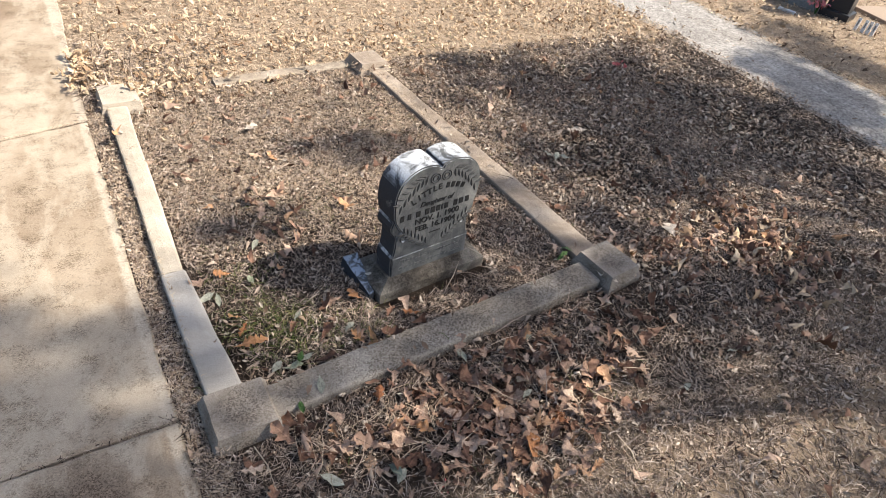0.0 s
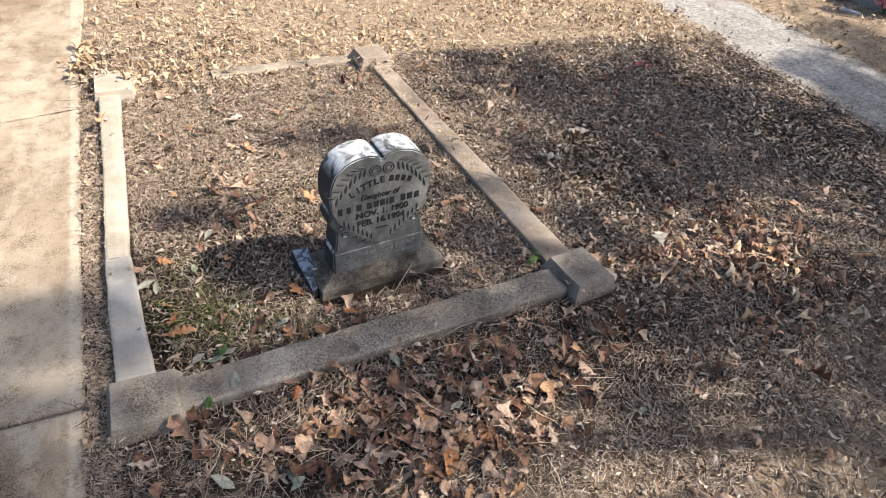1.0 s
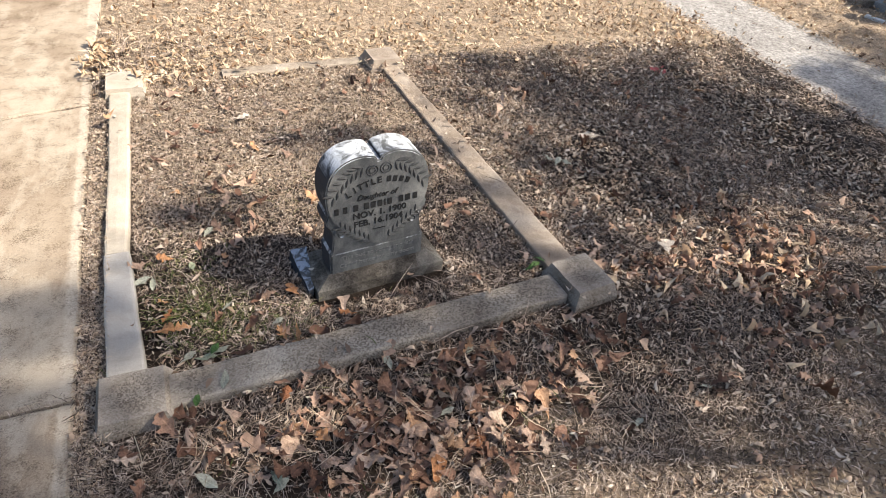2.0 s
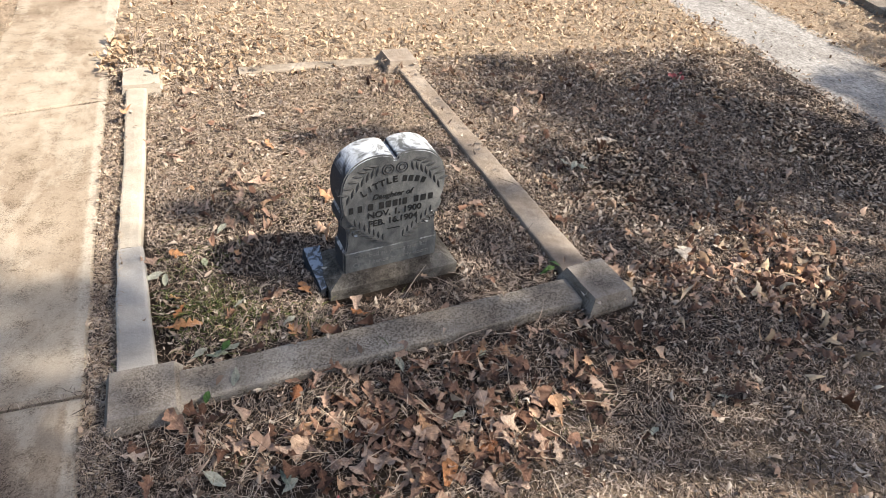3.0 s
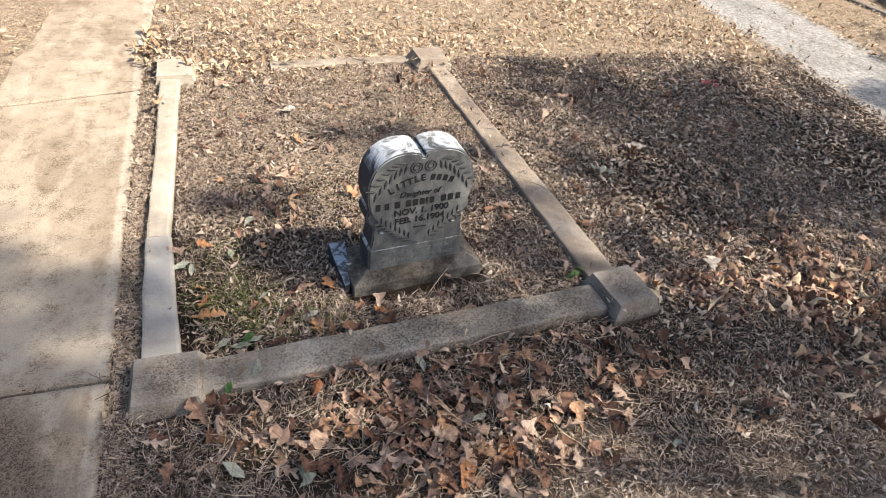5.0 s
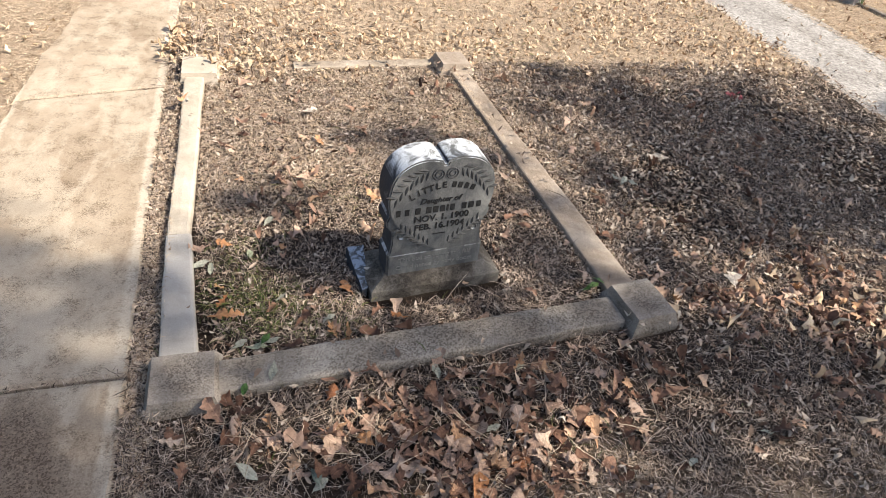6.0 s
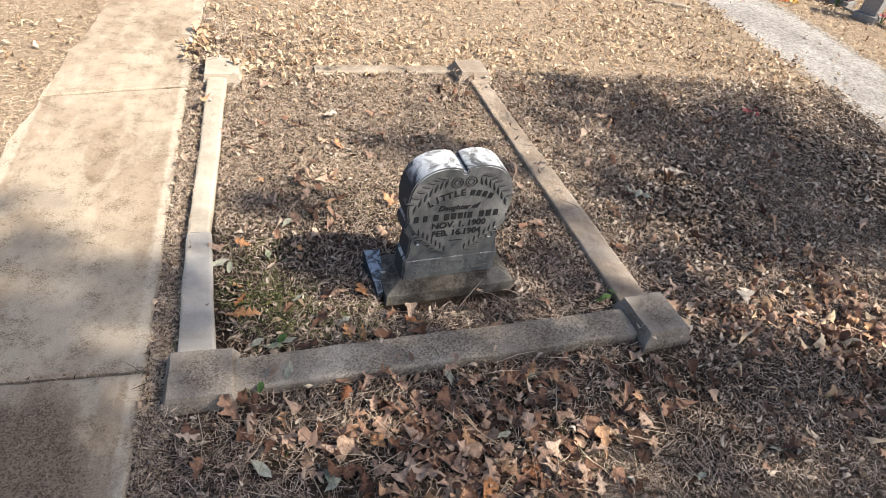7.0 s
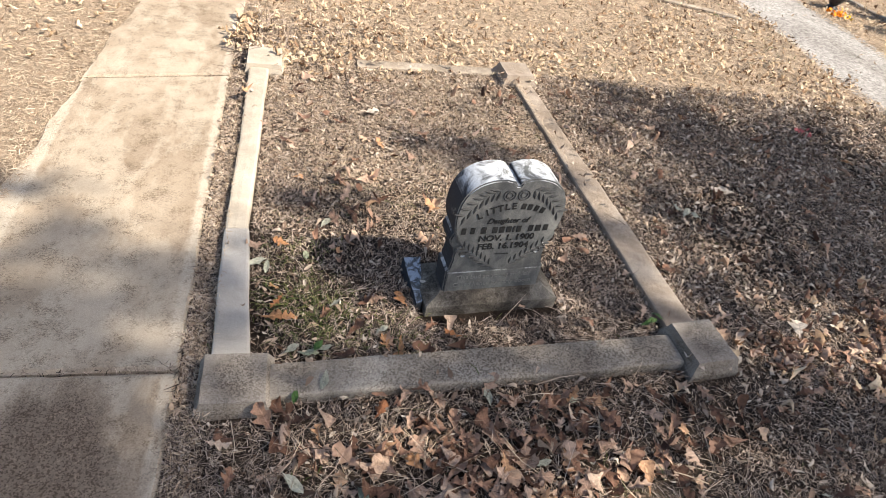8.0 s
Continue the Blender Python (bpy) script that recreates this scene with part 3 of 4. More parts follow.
def carved_leaf(bm, x, z, ang, length, y, width=0.3):
    ca, sa = math.cos(ang), math.sin(ang)
    pts = []
    for u, w in ((0, 0), (0.3, 0.8), (0.55, 1.0), (0.8, 0.6), (1, 0)):
        pts.append((u * length, w * width * length / 2))
    ridge = [bm.verts.new((x + u * ca, y - 0.005 * (1 - (2 * u / length - 1) ** 2), z + u * sa)) for u, w in pts]
    for sg in (-1, 1):
        rim = [bm.verts.new((x + u * ca - sg * w * sa, y, z + u * sa + sg * w * ca)) for u, w in pts]
        for i in range(4):
            bm.faces.new((ridge[i], ridge[i + 1], rim[i + 1], rim[i]))


for sx in (-1, 1):
    for low in (False, True):
        bm = bmesh.new()
        for i in range(7):
            u = i / 6
            if low:
                x, z, a0 = 0.045 + 0.125 * u, 0.160 + 0.105 * u, 0.75
            else:
                x, z, a0 = 0.070 + 0.125 * u, 0.548 - 0.115 * u ** 1.6, -0.6
            for da in (-0.75, 0.75):
                ang = a0 + da
                carved_leaf(bm, sx * x, z, ang if sx > 0 else math.pi - ang, 0.042 if low else 0.05, -0.0125)
        part("leaf_spray", bm, CARVING_SHADE, heart_panel, "carved leaf spray, painted dark for recess shade")
    bm = bmesh.new()
    for r, w in ((0.024, 0.004), (0.013, 0.003)):
        ring = [[bm.verts.new((sx * 0.030 + (r + o) * math.cos(a), -0.012 - h, 0.525 + (r + o) * math.sin(a))) for o, h in ((-w, 0), (0, 0.004), (w, 0))] for a in np.linspace(0, 2 * math.pi, 20, endpoint=False)]
        for i in range(20):
            p, q = ring[i], ring[(i + 1) % 20]
            bm.faces.new((p[0], p[1], q[1], q[0]))
            bm.faces.new((p[1], p[2], q[2], q[1]))
    part("rose", bm, CARVING_SHADE, heart_panel, "carved rose, painted dark for recess shade")


def lettering(words, x, z, size, y=-0.0095, slant=0.0, bold=0.0, turn=0.0, material=LETTER_SHADE, on=heart_panel):
    cu = bpy.data.curves.new("lettering", "FONT")
    cu.body, cu.size, cu.align_x, cu.extrude, cu.shear, cu.offset = words, size, "CENTER", 0.0012, slant, bold
    tmp = new("lettering_tmp", cu)
    bpy.context.view_layer.update()
    me = bpy.data.meshes.new_from_object(tmp.evaluated_get(bpy.context.evaluated_depsgraph_get()))
    bpy.data.objects.remove(tmp)
    me.materials.clear()
    me.materials.append(material)
    ob = new("lettering", me)
    ob.parent = on
    ob.matrix_basis = pose(x, y - 0.004, z, 90, turn, 0)
    return tagged(ob, kind="stuff")


def bar(x0, x1, z, h, turn=0.0):
    bm = box(x0, x1, -0.0145, -0.006, z, z + h)
    if turn:
        bmesh.ops.rotate(bm, verts=bm.verts[:], cent=((x0 + x1) / 2, 0, z), matrix=Matrix.Rotation(radians(turn), 3, "Y"))
    part("inscription_bar", bm, LETTER_SHADE, heart_panel)


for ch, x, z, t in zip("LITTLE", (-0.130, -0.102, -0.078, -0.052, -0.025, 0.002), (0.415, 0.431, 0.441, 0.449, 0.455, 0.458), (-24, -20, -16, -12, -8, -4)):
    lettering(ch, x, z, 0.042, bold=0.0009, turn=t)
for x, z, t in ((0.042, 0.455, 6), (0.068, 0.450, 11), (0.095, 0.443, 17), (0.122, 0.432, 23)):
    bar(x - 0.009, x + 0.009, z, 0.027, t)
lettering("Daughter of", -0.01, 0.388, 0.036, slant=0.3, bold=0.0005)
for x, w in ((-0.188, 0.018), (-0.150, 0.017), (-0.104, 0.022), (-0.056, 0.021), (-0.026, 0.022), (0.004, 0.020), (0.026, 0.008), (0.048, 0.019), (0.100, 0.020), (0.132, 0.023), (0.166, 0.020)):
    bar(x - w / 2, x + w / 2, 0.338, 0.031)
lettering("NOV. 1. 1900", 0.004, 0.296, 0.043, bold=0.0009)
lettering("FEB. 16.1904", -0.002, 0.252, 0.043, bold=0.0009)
bar(-0.03, 0.03, 0.220, 0.003)
lettering("This bud so young and fair", 0.0, 0.074, 0.032, y=0.0025, material=WORN_LETTER, on=band)
lettering("Called hence by early doom", 0.0, 0.032, 0.032, y=0.0025, material=WORN_LETTER, on=band)

bm = bmesh.new()
rings = []
for z, fx, f, b in ((-0.05, 0.31, 0.018, 0.29), (0.052, 0.31, 0.018, 0.29), (0.058, 0.304, 0.023, 0.285), (0.094, 0.250, 0.058, 0.252), (0.100, 0.244, 0.064, 0.246)):
    rings.append([bm.verts.new(p) for p in ((-fx, f, z), (fx, f, z), (fx, b, z), (-fx, b, z))])
for r, s in zip(rings, rings[1:]):
    for i in range(4):
        bm.faces.new((r[i], r[(i + 1) % 4], s[(i + 1) % 4], s[i]))
bm.faces.new(rings[-1])
bmesh.ops.subdivide_edges(bm, edges=[e for e in bm.edges if e.calc_length() > 0.1], cuts=8, use_grid_fill=True)
roughen(bm, 0.0028, 22)
part("base", bm, STONE_BASE, headstone, "mossy brown-grey stone base with sloping edges", STONE_AT.inverted() @ pose(1.068, 0.378, 0, 0, 0, 5.5))
# a broken wedge of the old base, standing against it with a dark crack between
bm = bmesh.new()
foot = [(0.668, 0.66), (0.752, 0.668), (0.744, 0.40), (0.716, 0.40)]
lid = [(0.690, 0.650), (0.766, 0.655), (0.750, 0.415), (0.726, 0.412)]
low = [bm.verts.new((x, y, -0.05)) for x, y in foot]
top = [bm.verts.new((x, y, z)) for (x, y), z in zip(lid, (0.083, 0.088, 0.040, 0.030))]
bm.faces.new(top)
bm.faces.new(list(reversed(low)))
for i in range(4):
    bm.faces.new((low[i], low[(i + 1) % 4], top[(i + 1) % 4], top[i]))
soft_edges(bm, 0.006)
bmesh.ops.subdivide_edges(bm, edges=bm.edges[:], cuts=4, use_grid_fill=True)
roughen(bm, 0.006, 19)
tagged(part("stone_fragment", bm, CRUST_SKYLIT), "broken grey stone wedge leaning beside the headstone, sky light painted blue on top", "stone fragment")


# ---- the oak that shades the plot, beyond the lane ----
def limb(bm, pts, radii, sides=8):
    rings = []
    for i, (p, r) in enumerate(zip(pts, radii)):
        d = (Vector(pts[min(i + 1, len(pts) - 1)]) - Vector(pts[max(i - 1, 0)])).normalized()
        a = d.orthogonal().normalized()
        b = d.cross(a)
        rings.append([bm.verts.new(Vector(p) + (a * math.cos(t) + b * math.sin(t)) * r * (1 + 0.12 * noise.noise(Vector(p) * 3 + a * math.cos(t)))) for t in np.linspace(0, 2 * math.pi, sides, endpoint=False)])
    for r, s in zip(rings, rings[1:]):
        best = min(range(sides), key=lambda k: (s[k].co - r[0].co).length)
        for i in range(sides):
            bm.faces.new((r[i], r[(i + 1) % sides], s[(i + 1 + best) % sides], s[(i + best) % sides]))
    bm.faces.new(rings[-1])


# clumps of the crown: where the shade falls (x, y), its half widths, leaf cover, height over ground
NORTH_BOUGHS = [
    (4.75, 1.02, 0.45, 0.6, 2.8, 9.3),     (3.3, 1.75, 1.05, 1.05, 3.3, 9.5), (4.1, 1.75, 0.75, 0.85, 3.3, 10.0), (2.4, 2.3, 0.55, 0.5, 1.4, 10.4), (6.6, 2.0, 0.42, 1.3, 5.0, 9.2),
    (0.45, 1.12, 0.4, 0.3, 1.7, 11.0), (1.3, 1.75, 0.55, 0.4, 1.9, 10.7), (2.5, 1.2, 0.55, 0.6, 1.4, 10.0), (5.6, 1.6, 0.6, 0.7, 4.8, 9.2),
    (3.4, 1.3, 0.7, 0.5, 1.2, 9.5),
]
SOUTH_BOUGHS = [
    (2.7, -0.75, 1.1, 0.65, 1.7, 8.5), (4.1, -0.6, 0.9, 0.75, 1.8, 9.5), (1.3, -0.55, 0.95, 0.5, 0.7, 9.2), (0.1, -0.7, 0.85, 0.55, 3.1, 9.9),
    (5.6, -0.5, 0.8, 0.8, 3.4, 8.8), (3.2, -1.6, 1.6, 0.7, 1.1, 8.8), (0.6, -1.5, 1.6, 0.6, 2.3, 9.5), (-0.7, -0.75, 0.9, 0.7, 8.0, 10.0),
    (-1.6, -0.4, 0.6, 0.7, 2.3, 10.2),
]
LANE_BOUGHS = [
    (4.2, 0.65, 0.9, 0.6, 3.6, 9.0), (1.75, 0.95, 0.4, 0.7, 1.6, 10.2), (5.5, 0.9, 0.6, 0.8, 4.2, 8.5), (3.1, 0.75, 0.9, 0.4, 2.5, 9.7),
    (2, 0.1, 0.4, 0.3, 3.0, 9.9), (2.4, -0.25, 0.5, 0.3, 2.3, 9.5), (2.2, 0.55, 0.4, 0.35, 2.0, 10.0), (3.7, 0.42, 0.35, 0.22, 1.5, 9.6),
    (2.85, 0.6, 0.5, 0.28, 1.5, 9.8), (6.6, 0.6, 0.6, 0.8, 3.6, 9.0),
]
WALKWAY_BOUGHS = [
    (-0.65, 0.5, 0.6, 0.32, 4.0, 10.8), (0.15, -0.38, 0.4, 0.3, 1.0, 9.9), (-0.7, 0.0, 0.6, 0.3, 4.0, 10.2), (0.5, -0.45, 0.5, 0.22, 1.7, 10.0), (-0.7, 1.05, 0.5, 0.3, 1.4, 11.0),
    (1.25, 0.02, 0.8, 0.4, 2.8, 10.5), (-0.85, -0.1, 0.75, 0.5, 7.0, 10.4), (0.2, 0.06, 0.6, 0.36, 1.7, 10.9), (-0.6, 0.68, 0.65, 0.3, 2.2, 11.0),
    (0.7, 0.66, 0.42, 0.34, 1.9, 10.2), (1.35, 0.6, 0.4, 0.35, 1.9, 10.4), (0, 0.5, 0.45, 0.3, 0.9, 10.7), (-0.75, 0.25, 0.6, 0.34, 5.0, 10.5),
    (-0.1, 0.75, 0.3, 0.25, 0.8, 10.6), (0.55, 0.0, 0.42, 0.14, 1.7, 10.1), (1.05, 0.33, 0.34, 0.14, 1.5, 10.3),
]
AWAY = Vector((SUN.x / SUN.z, SUN.y / SUN.z))
tree = thing("oak_tree", pose(12.2, -5.0, 0), "broad oak with a dark green uneven crown", "tree")
wood = bmesh.new()
limb(wood, [(0, 0, -0.2), (0.03, 0.02, 0.4), (0.0, 0.05, 2.0), (-0.1, 0.0, 3.8), (-0.12, 0.05, 5.4)], [0.55, 0.40, 0.33, 0.30, 0.24], 12)
leaf_v, leaf_f = [], []
for gx, gy, rx, ry, cover, h in NORTH_BOUGHS + SOUTH_BOUGHS + LANE_BOUGHS + WALKWAY_BOUGHS:
    c = Vector((gx + AWAY.x * h - 12.2, gy + AWAY.y * h + 5.0, h))
    mid = Vector((-0.1, 0.05, 5.4)).lerp(c, 0.5) + Vector((0, 0, 0.35))
    limb(wood, [(-0.1, 0.03, 5.0), Vector((-0.1, 0.03, 5.0)).lerp(mid, 0.5) + Vector((0, 0, 0.1)), mid, mid.lerp(c, 0.6) + Vector((0.05, 0.05, 0.1)), c], [0.07, 0.05, 0.032, 0.02, 0.008], 6)
    rng = np.random.default_rng(10000 + round(gx * 100) + 7 * round(gy * 100))
    n = int(0.88 * cover * math.pi * rx * ry / 0.008)
    u = rng.normal(size=(n, 3))
    u = u / np.linalg.norm(u, axis=1)[:, None] * (rng.random(n) ** 0.4)[:, None]
    # clustered into sprigs, so that gaps stay between them
    k = max(4, n // 14)
    sprig = u[rng.integers(0, k, n)] * 0.92 + rng.normal(size=(n, 3)) * 0.13
    p = sprig * np.array([rx, ry, 0.32]) + np.array(c)
    a = rng.normal(size=(n, 3))
    a /= np.linalg.norm(a, axis=1)[:, None]
    b = np.cross(a, rng.normal(size=(n, 3)))
    b /= np.linalg.norm(b, axis=1)[:, None]
    size = rng.uniform(0.10, 0.17, n)[:, None]
    leaf_v.append(np.stack([p, p + a * size * 0.5 + b * size * 0.28, p + a * size, p + a * size * 0.5 - b * size * 0.28], 1).reshape(-1, 3))
part("trunk", wood, BARK, tree)
leaf_v = np.concatenate(leaf_v)
crown = many("crown", leaf_v, np.arange(len(leaf_v)).reshape(-1, 4), CROWN, "", "")
del crown["kind"]
crown.parent = tree


# ---- gravestones beyond the lane ----
def grave_stone(name, at, w, d, h, material, turn, label, arch=0.0, category="headstone", foot=None):
    t = thing(name, pose(at[0], at[1], lie(*at), 0, 0, turn), label, category)
    part("plinth", box(-w * 0.65, w * 0.65, -d * 0.75, d * 0.75, -0.05, 0.09, 0.008, 1, 0.004), foot or GREY_GRANITE, t)
    top = [(w / 2, 0.088), (w / 2, h - arch)] + [(w / 2 * math.cos(a), h - arch + arch * math.sin(a)) for a in np.linspace(0.1, math.pi - 0.1, 12)] + [(-w / 2, h - arch), (-w / 2, 0.088)]
    part("tablet", extruded(top, -d / 2, d / 2, 0.008), material, t)
    return t


grave_stone("headstone", (7.86, 2.60), 0.26, 0.2, 0.85, DARK_GRANITE, -75, "polished black granite headstone on a low plinth", 0.03, foot=DARK_GRANITE)
grave_stone("headstone", (7.82, 2.98), 0.40, 0.2, 0.5, TAN_STONE, -75, "pinkish tan granite headstone on a grey plinth", 0.08)
grave_stone("headstone", (7.18, 4.52), 0.20, 0.15, 0.6, GREY_GRANITE, -70, "slender grey granite headstone beside the lane", 0.05)
grave_stone("headstone", (7.24, 5.02), 0.18, 0.14, 0.5, DARK_GRANITE, -70, "small dark granite headstone beside the lane", 0.04)

ledger = tagged(part("ledger_slab", box(-0.45, 0.45, -0.55, 0.55, -0.05, 0.05, 0.01, 2, 0.004), TAN_STONE), "flat tan granite ledger slab on the grass", "ledger slab")
ledger.matrix_basis = pose(8.75, 2.1, lie(8.75, 2.1), 0, 0, -12)
ledger = tagged(part("ledger_slab", box(-0.4, 0.4, -0.6, 0.6, -0.05, 0.08, 0.01, 2, 0.004), POST), "flat tan concrete ledger slab on the grass", "ledger slab")
ledger.matrix_basis = pose(8.0, 3.75, lie(8.0, 3.75), 0, 0, -12)

marker = thing("grave_marker", pose(7.69, 2.24, lie(7.69, 2.24), -12, 0, -75), "small white marble marker tilted back on the grass", "grave marker", "white grave markers")
part("tablet", box(-0.018, 0.018, -0.012, 0.012, -0.03, 0.14, 0.004), WHITE_STONE, marker)
part("inscription_panel", box(-0.007, 0.007, -0.016, -0.011, 0.05, 0.11), GREY_GRANITE, marker)
for k in range(1, 4):
    copy_thing(marker, pose(7.69 + 0.014 * k, 2.21 - 0.05 * k, lie(7.69, 2.2), -12, 0, -75))

ob = tagged(part("stone_fragment", box(-0.03, 0.03, -0.11, 0.11, -0.02, 0.03, 0.008, 2, 0.006), WHITE_STONE), "flat white stone lying in dead grass", "stone fragment")
ob.matrix_basis = pose(7.30, 2.88, lie(7.30, 2.88), 0, 5, 12)
k1 = kerb((3.95, 4.89), (4.79, 4.55), 0.085, 0.035, "tan concrete edging strip beside the lane", TAN_KERB)
k2 = kerb((7.05, 5.9), (7.35, 3.6), 0.07, 0.04, "grey concrete plot edging beyond the lane")
k1["group"], k2["group"] = "edging strips by the lane", "edging strips by the lane"


def petal_bm(n, size, seed):
    r = np.random.default_rng(seed)
    bm = bmesh.new()
    for _ in range(n):
        c = Vector(r.normal(size=3) * np.array([1, 1, 0.6])) * size
        c.z = abs(c.z) + size * 0.5
        a = Vector(r.normal(size=3)).normalized()
        b = a.orthogonal().normalized()
        s = size * r.uniform(0.6, 1.1)
        bm.faces.new([bm.verts.new(c + q) for q in (a * 0, a * s * 0.6 + b * s * 0.5, a * s * 1.1, a * s * 0.6 - b * s * 0.5)])
    return bm


def flowers(at, material, n, size, label, seed, stems=True):
    t = thing("flower_bunch", pose(at[0], at[1], lie(*at)), label, "flowers")
    if stems:
        bm = bmesh.new()
        r = np.random.default_rng(seed)
        for _ in range(7):
            e = Vector(r.normal(size=3)) * size * 1.2
            limb(bm, [(0, 0, -0.01), (e.x * 0.4, e.y * 0.4, 0.08), (e.x, e.y, 0.16)], [0.004, 0.004, 0.003], 4)
        part("stems", bm, GREEN_LEAF, t)
    tagged(part("petals", petal_bm(n, size, seed), material, t, m=pose(0, 0, 0.1 if stems else 0.0)), kind="stuff")


flowers((7.62, 2.72), PINK, 60, 0.045, "faded pink artificial flowers by a headstone", 1)
flowers((7.24, 4.36), PINK, 26, 0.03, "small red artificial flowers by a headstone", 2)
flowers((7.12, 4.98), PINK, 24, 0.03, "pink artificial flowers by a dark headstone", 3)
flowers((6.39, 5.06), ORANGE, 40, 0.042, "orange artificial flowers lying in the grass", 4, False)
flowers((6.50, 4.99), YELLOW, 22, 0.030, "yellow artificial flowers lying in the grass", 6, False)
urn = bmesh.new()
limb(urn, [(0, 0, -0.02), (0, 0, 0.02), (0, 0, 0.05), (0, 0, 0.10), (0, 0, 0.16), (0, 0, 0.175)], [0.07, 0.07, 0.045, 0.085, 0.11, 0.115], 16)
urn = tagged(part("flower_urn", urn, DARK_GRANITE), "squat dark stone flower urn in the grass", "flower urn")
urn.matrix_basis = pose(6.53, 5.34, lie(6.53, 5.34))
flowers((3.93, 2.17), RED, 14, 0.034, "crumpled red fabric petals on dead leaves", 7, False)
flowers((0.572, -0.567), RED, 6, 0.013, "small crumpled pink fabric petals on dead leaves", 8, False)


# ---- dead grass and fallen leaves ----
def on_hard(x, y, grow=0.0):
    """Where the concrete, the stone and the lane are."""
    g = grow
    walk_ = (x > -1.06 + 0.075 * np.clip(y - 1.2, 0, 2.9) - g) & (x < -0.196 + 0.03 * np.clip(y - 2.8, 0, 1.5) + g)
    near = (x > 0.1) & (x < 1.84) & (np.abs(y - 0.006 - 0.061 * x) < 0.072 + g)
    left = (np.abs(x + 0.038) < 0.05 + g) & (y > 0) & (y < 2.5)
    right = (y > 0.1) & (y < 2.6) & (np.abs(x - 1.959 + 0.0636 * y) < 0.068 + g)
    far = (x > 0.62) & (x < 1.75) & (np.abs(y - 2.69 - 0.045 * x) < 0.035 + g)
    posts = np.zeros_like(walk_)
    for px, py, a, b in ((-0.006, -0.008, 0.132, 0.132), (1.960, 0.112, 0.135, 0.145), (-0.006, 2.60, 0.125, 0.145), (1.765, 2.69, 0.14, 0.145)):
        posts |= (np.abs(x - px) < a + g) & (np.abs(y - py) < b + g)
    stone = (np.abs(x - 1.06) < 0.325 + g) & (np.abs(y - 0.53 - 0.087 * (x - 1.06)) < 0.195 + g)
    lane = (x > 5.16) & (x < 6.10)
    return walk_ | near | left | right | far | posts | stone, lane


def heights(x, y):
    """Height of whatever lies there: the ground, or the top of a kerb."""
    z = np.array([lie(a, b) for a, b in zip(x, y)])
    return np.where(on_hard(x, y)[0] & (x > -0.12), np.maximum(z, 0.058), z)


def blob(x, y, cx, cy, sx, sy, turn=0.0):
    c, s = math.cos(turn), math.sin(turn)
    u, v = (x - cx) * c + (y - cy) * s, -(x - cx) * s + (y - cy) * c
    return np.exp(-0.5 * ((u / sx) ** 2 + (v / sy) ** 2))


def patchy(x, y, scale, seed):
    return np.array([noise.noise(Vector((a * scale, b * scale, seed))) for a, b in zip(x, y)])


def strands(name, n, region, length, width, material, label, seed, upright=0.35, keep=None, margin=-0.01, rise=0.016):
    r = np.random.default_rng(seed)
    x, y = r.uniform(region[0], region[1], n), r.uniform(region[2], region[3], n)
    hard, lane = on_hard(x, y, margin)
    ok = ~hard & (~lane | (r.random(n) < 0.003))
    if keep is not None:
        ok &= r.random(n) < keep(x, y)
    x, y = x[ok], y[ok]
    n = len(x)
    z = heights(x, y)
    a = r.uniform(0, 2 * math.pi, n)
    bend = r.normal(0, 0.30, n)
    lift = np.abs(r.normal(0, upright, n))
    ln = r.uniform(length[0], length[1], n)
    w = r.uniform(width[0], width[1], n)
    base = np.stack([x, y, z + r.uniform(0.0, rise, n)], 1)

    def step(ang, up):
        return np.stack([np.cos(ang) * np.cos(up), np.sin(ang) * np.cos(up), np.sin(up)], 1)

    m = base + step(a, lift) * (ln * 0.5)[:, None]
    e = m + step(a + bend, lift * 0.2 - 0.15) * (ln * 0.5)[:, None]
    e[:, 2] = np.maximum(e[:, 2], z + 0.002)
    side = np.stack([-np.sin(a), np.cos(a), r.normal(0, 0.5, n)], 1)
    s = side * (w / 2)[:, None]
    v = np.stack([base - s, base + s, m + s, m - s, e + s * 0.25, e - s * 0.25], 1).reshape(-1, 3)
    i = np.arange(n)[:, None] * 6
    f = np.concatenate([i + np.array([[0, 1, 2, 3]]), i + np.array([[3, 2, 4, 5]])], 1).reshape(-1, 4)
    return many(name, v, f, material, label, "grass")


def thatch(x, y):
    return np.clip(0.62 + 0.7 * patchy(x, y, 1.3, 2.0) + 0.25 * patchy(x, y, 6, 8.0), 0.12, 1)


NEAR, FAR = (-0.45, 4.0, -1.0, 2.8), (-2.8, 9.2, -1.6, 8.0)


def sunny(x, y):
    """The sunlit part of the lawn, given thicker and paler straw."""
    return y > 2.5 + 0.12 * np.sin(3.1 * x)
strands("dead_grass", 400000, NEAR, (0.016, 0.062), (0.0012, 0.0026), STRAW, "matted short dead grass, straw and brown", 11, keep=thatch, upright=0.5, margin=0.004)
strands("dead_grass", 40000, (6.1, 9.2, -1.6, 2.7), (0.03, 0.07), (0.003, 0.005), STRAW_PALE, "flat dead lawn grass beyond the lane", 24, keep=lambda x, y: np.clip(thatch(x, y) + 0.3, 0, 1), upright=0.3)
strands("dead_grass", 75000, (3.5, 6.1, -1.6, 2.7), (0.02, 0.06), (0.0020, 0.0042), STRAW, "matted dead lawn grass, brown straw", 12, keep=lambda x, y: np.clip(thatch(x, y) + 0.2, 0, 1))
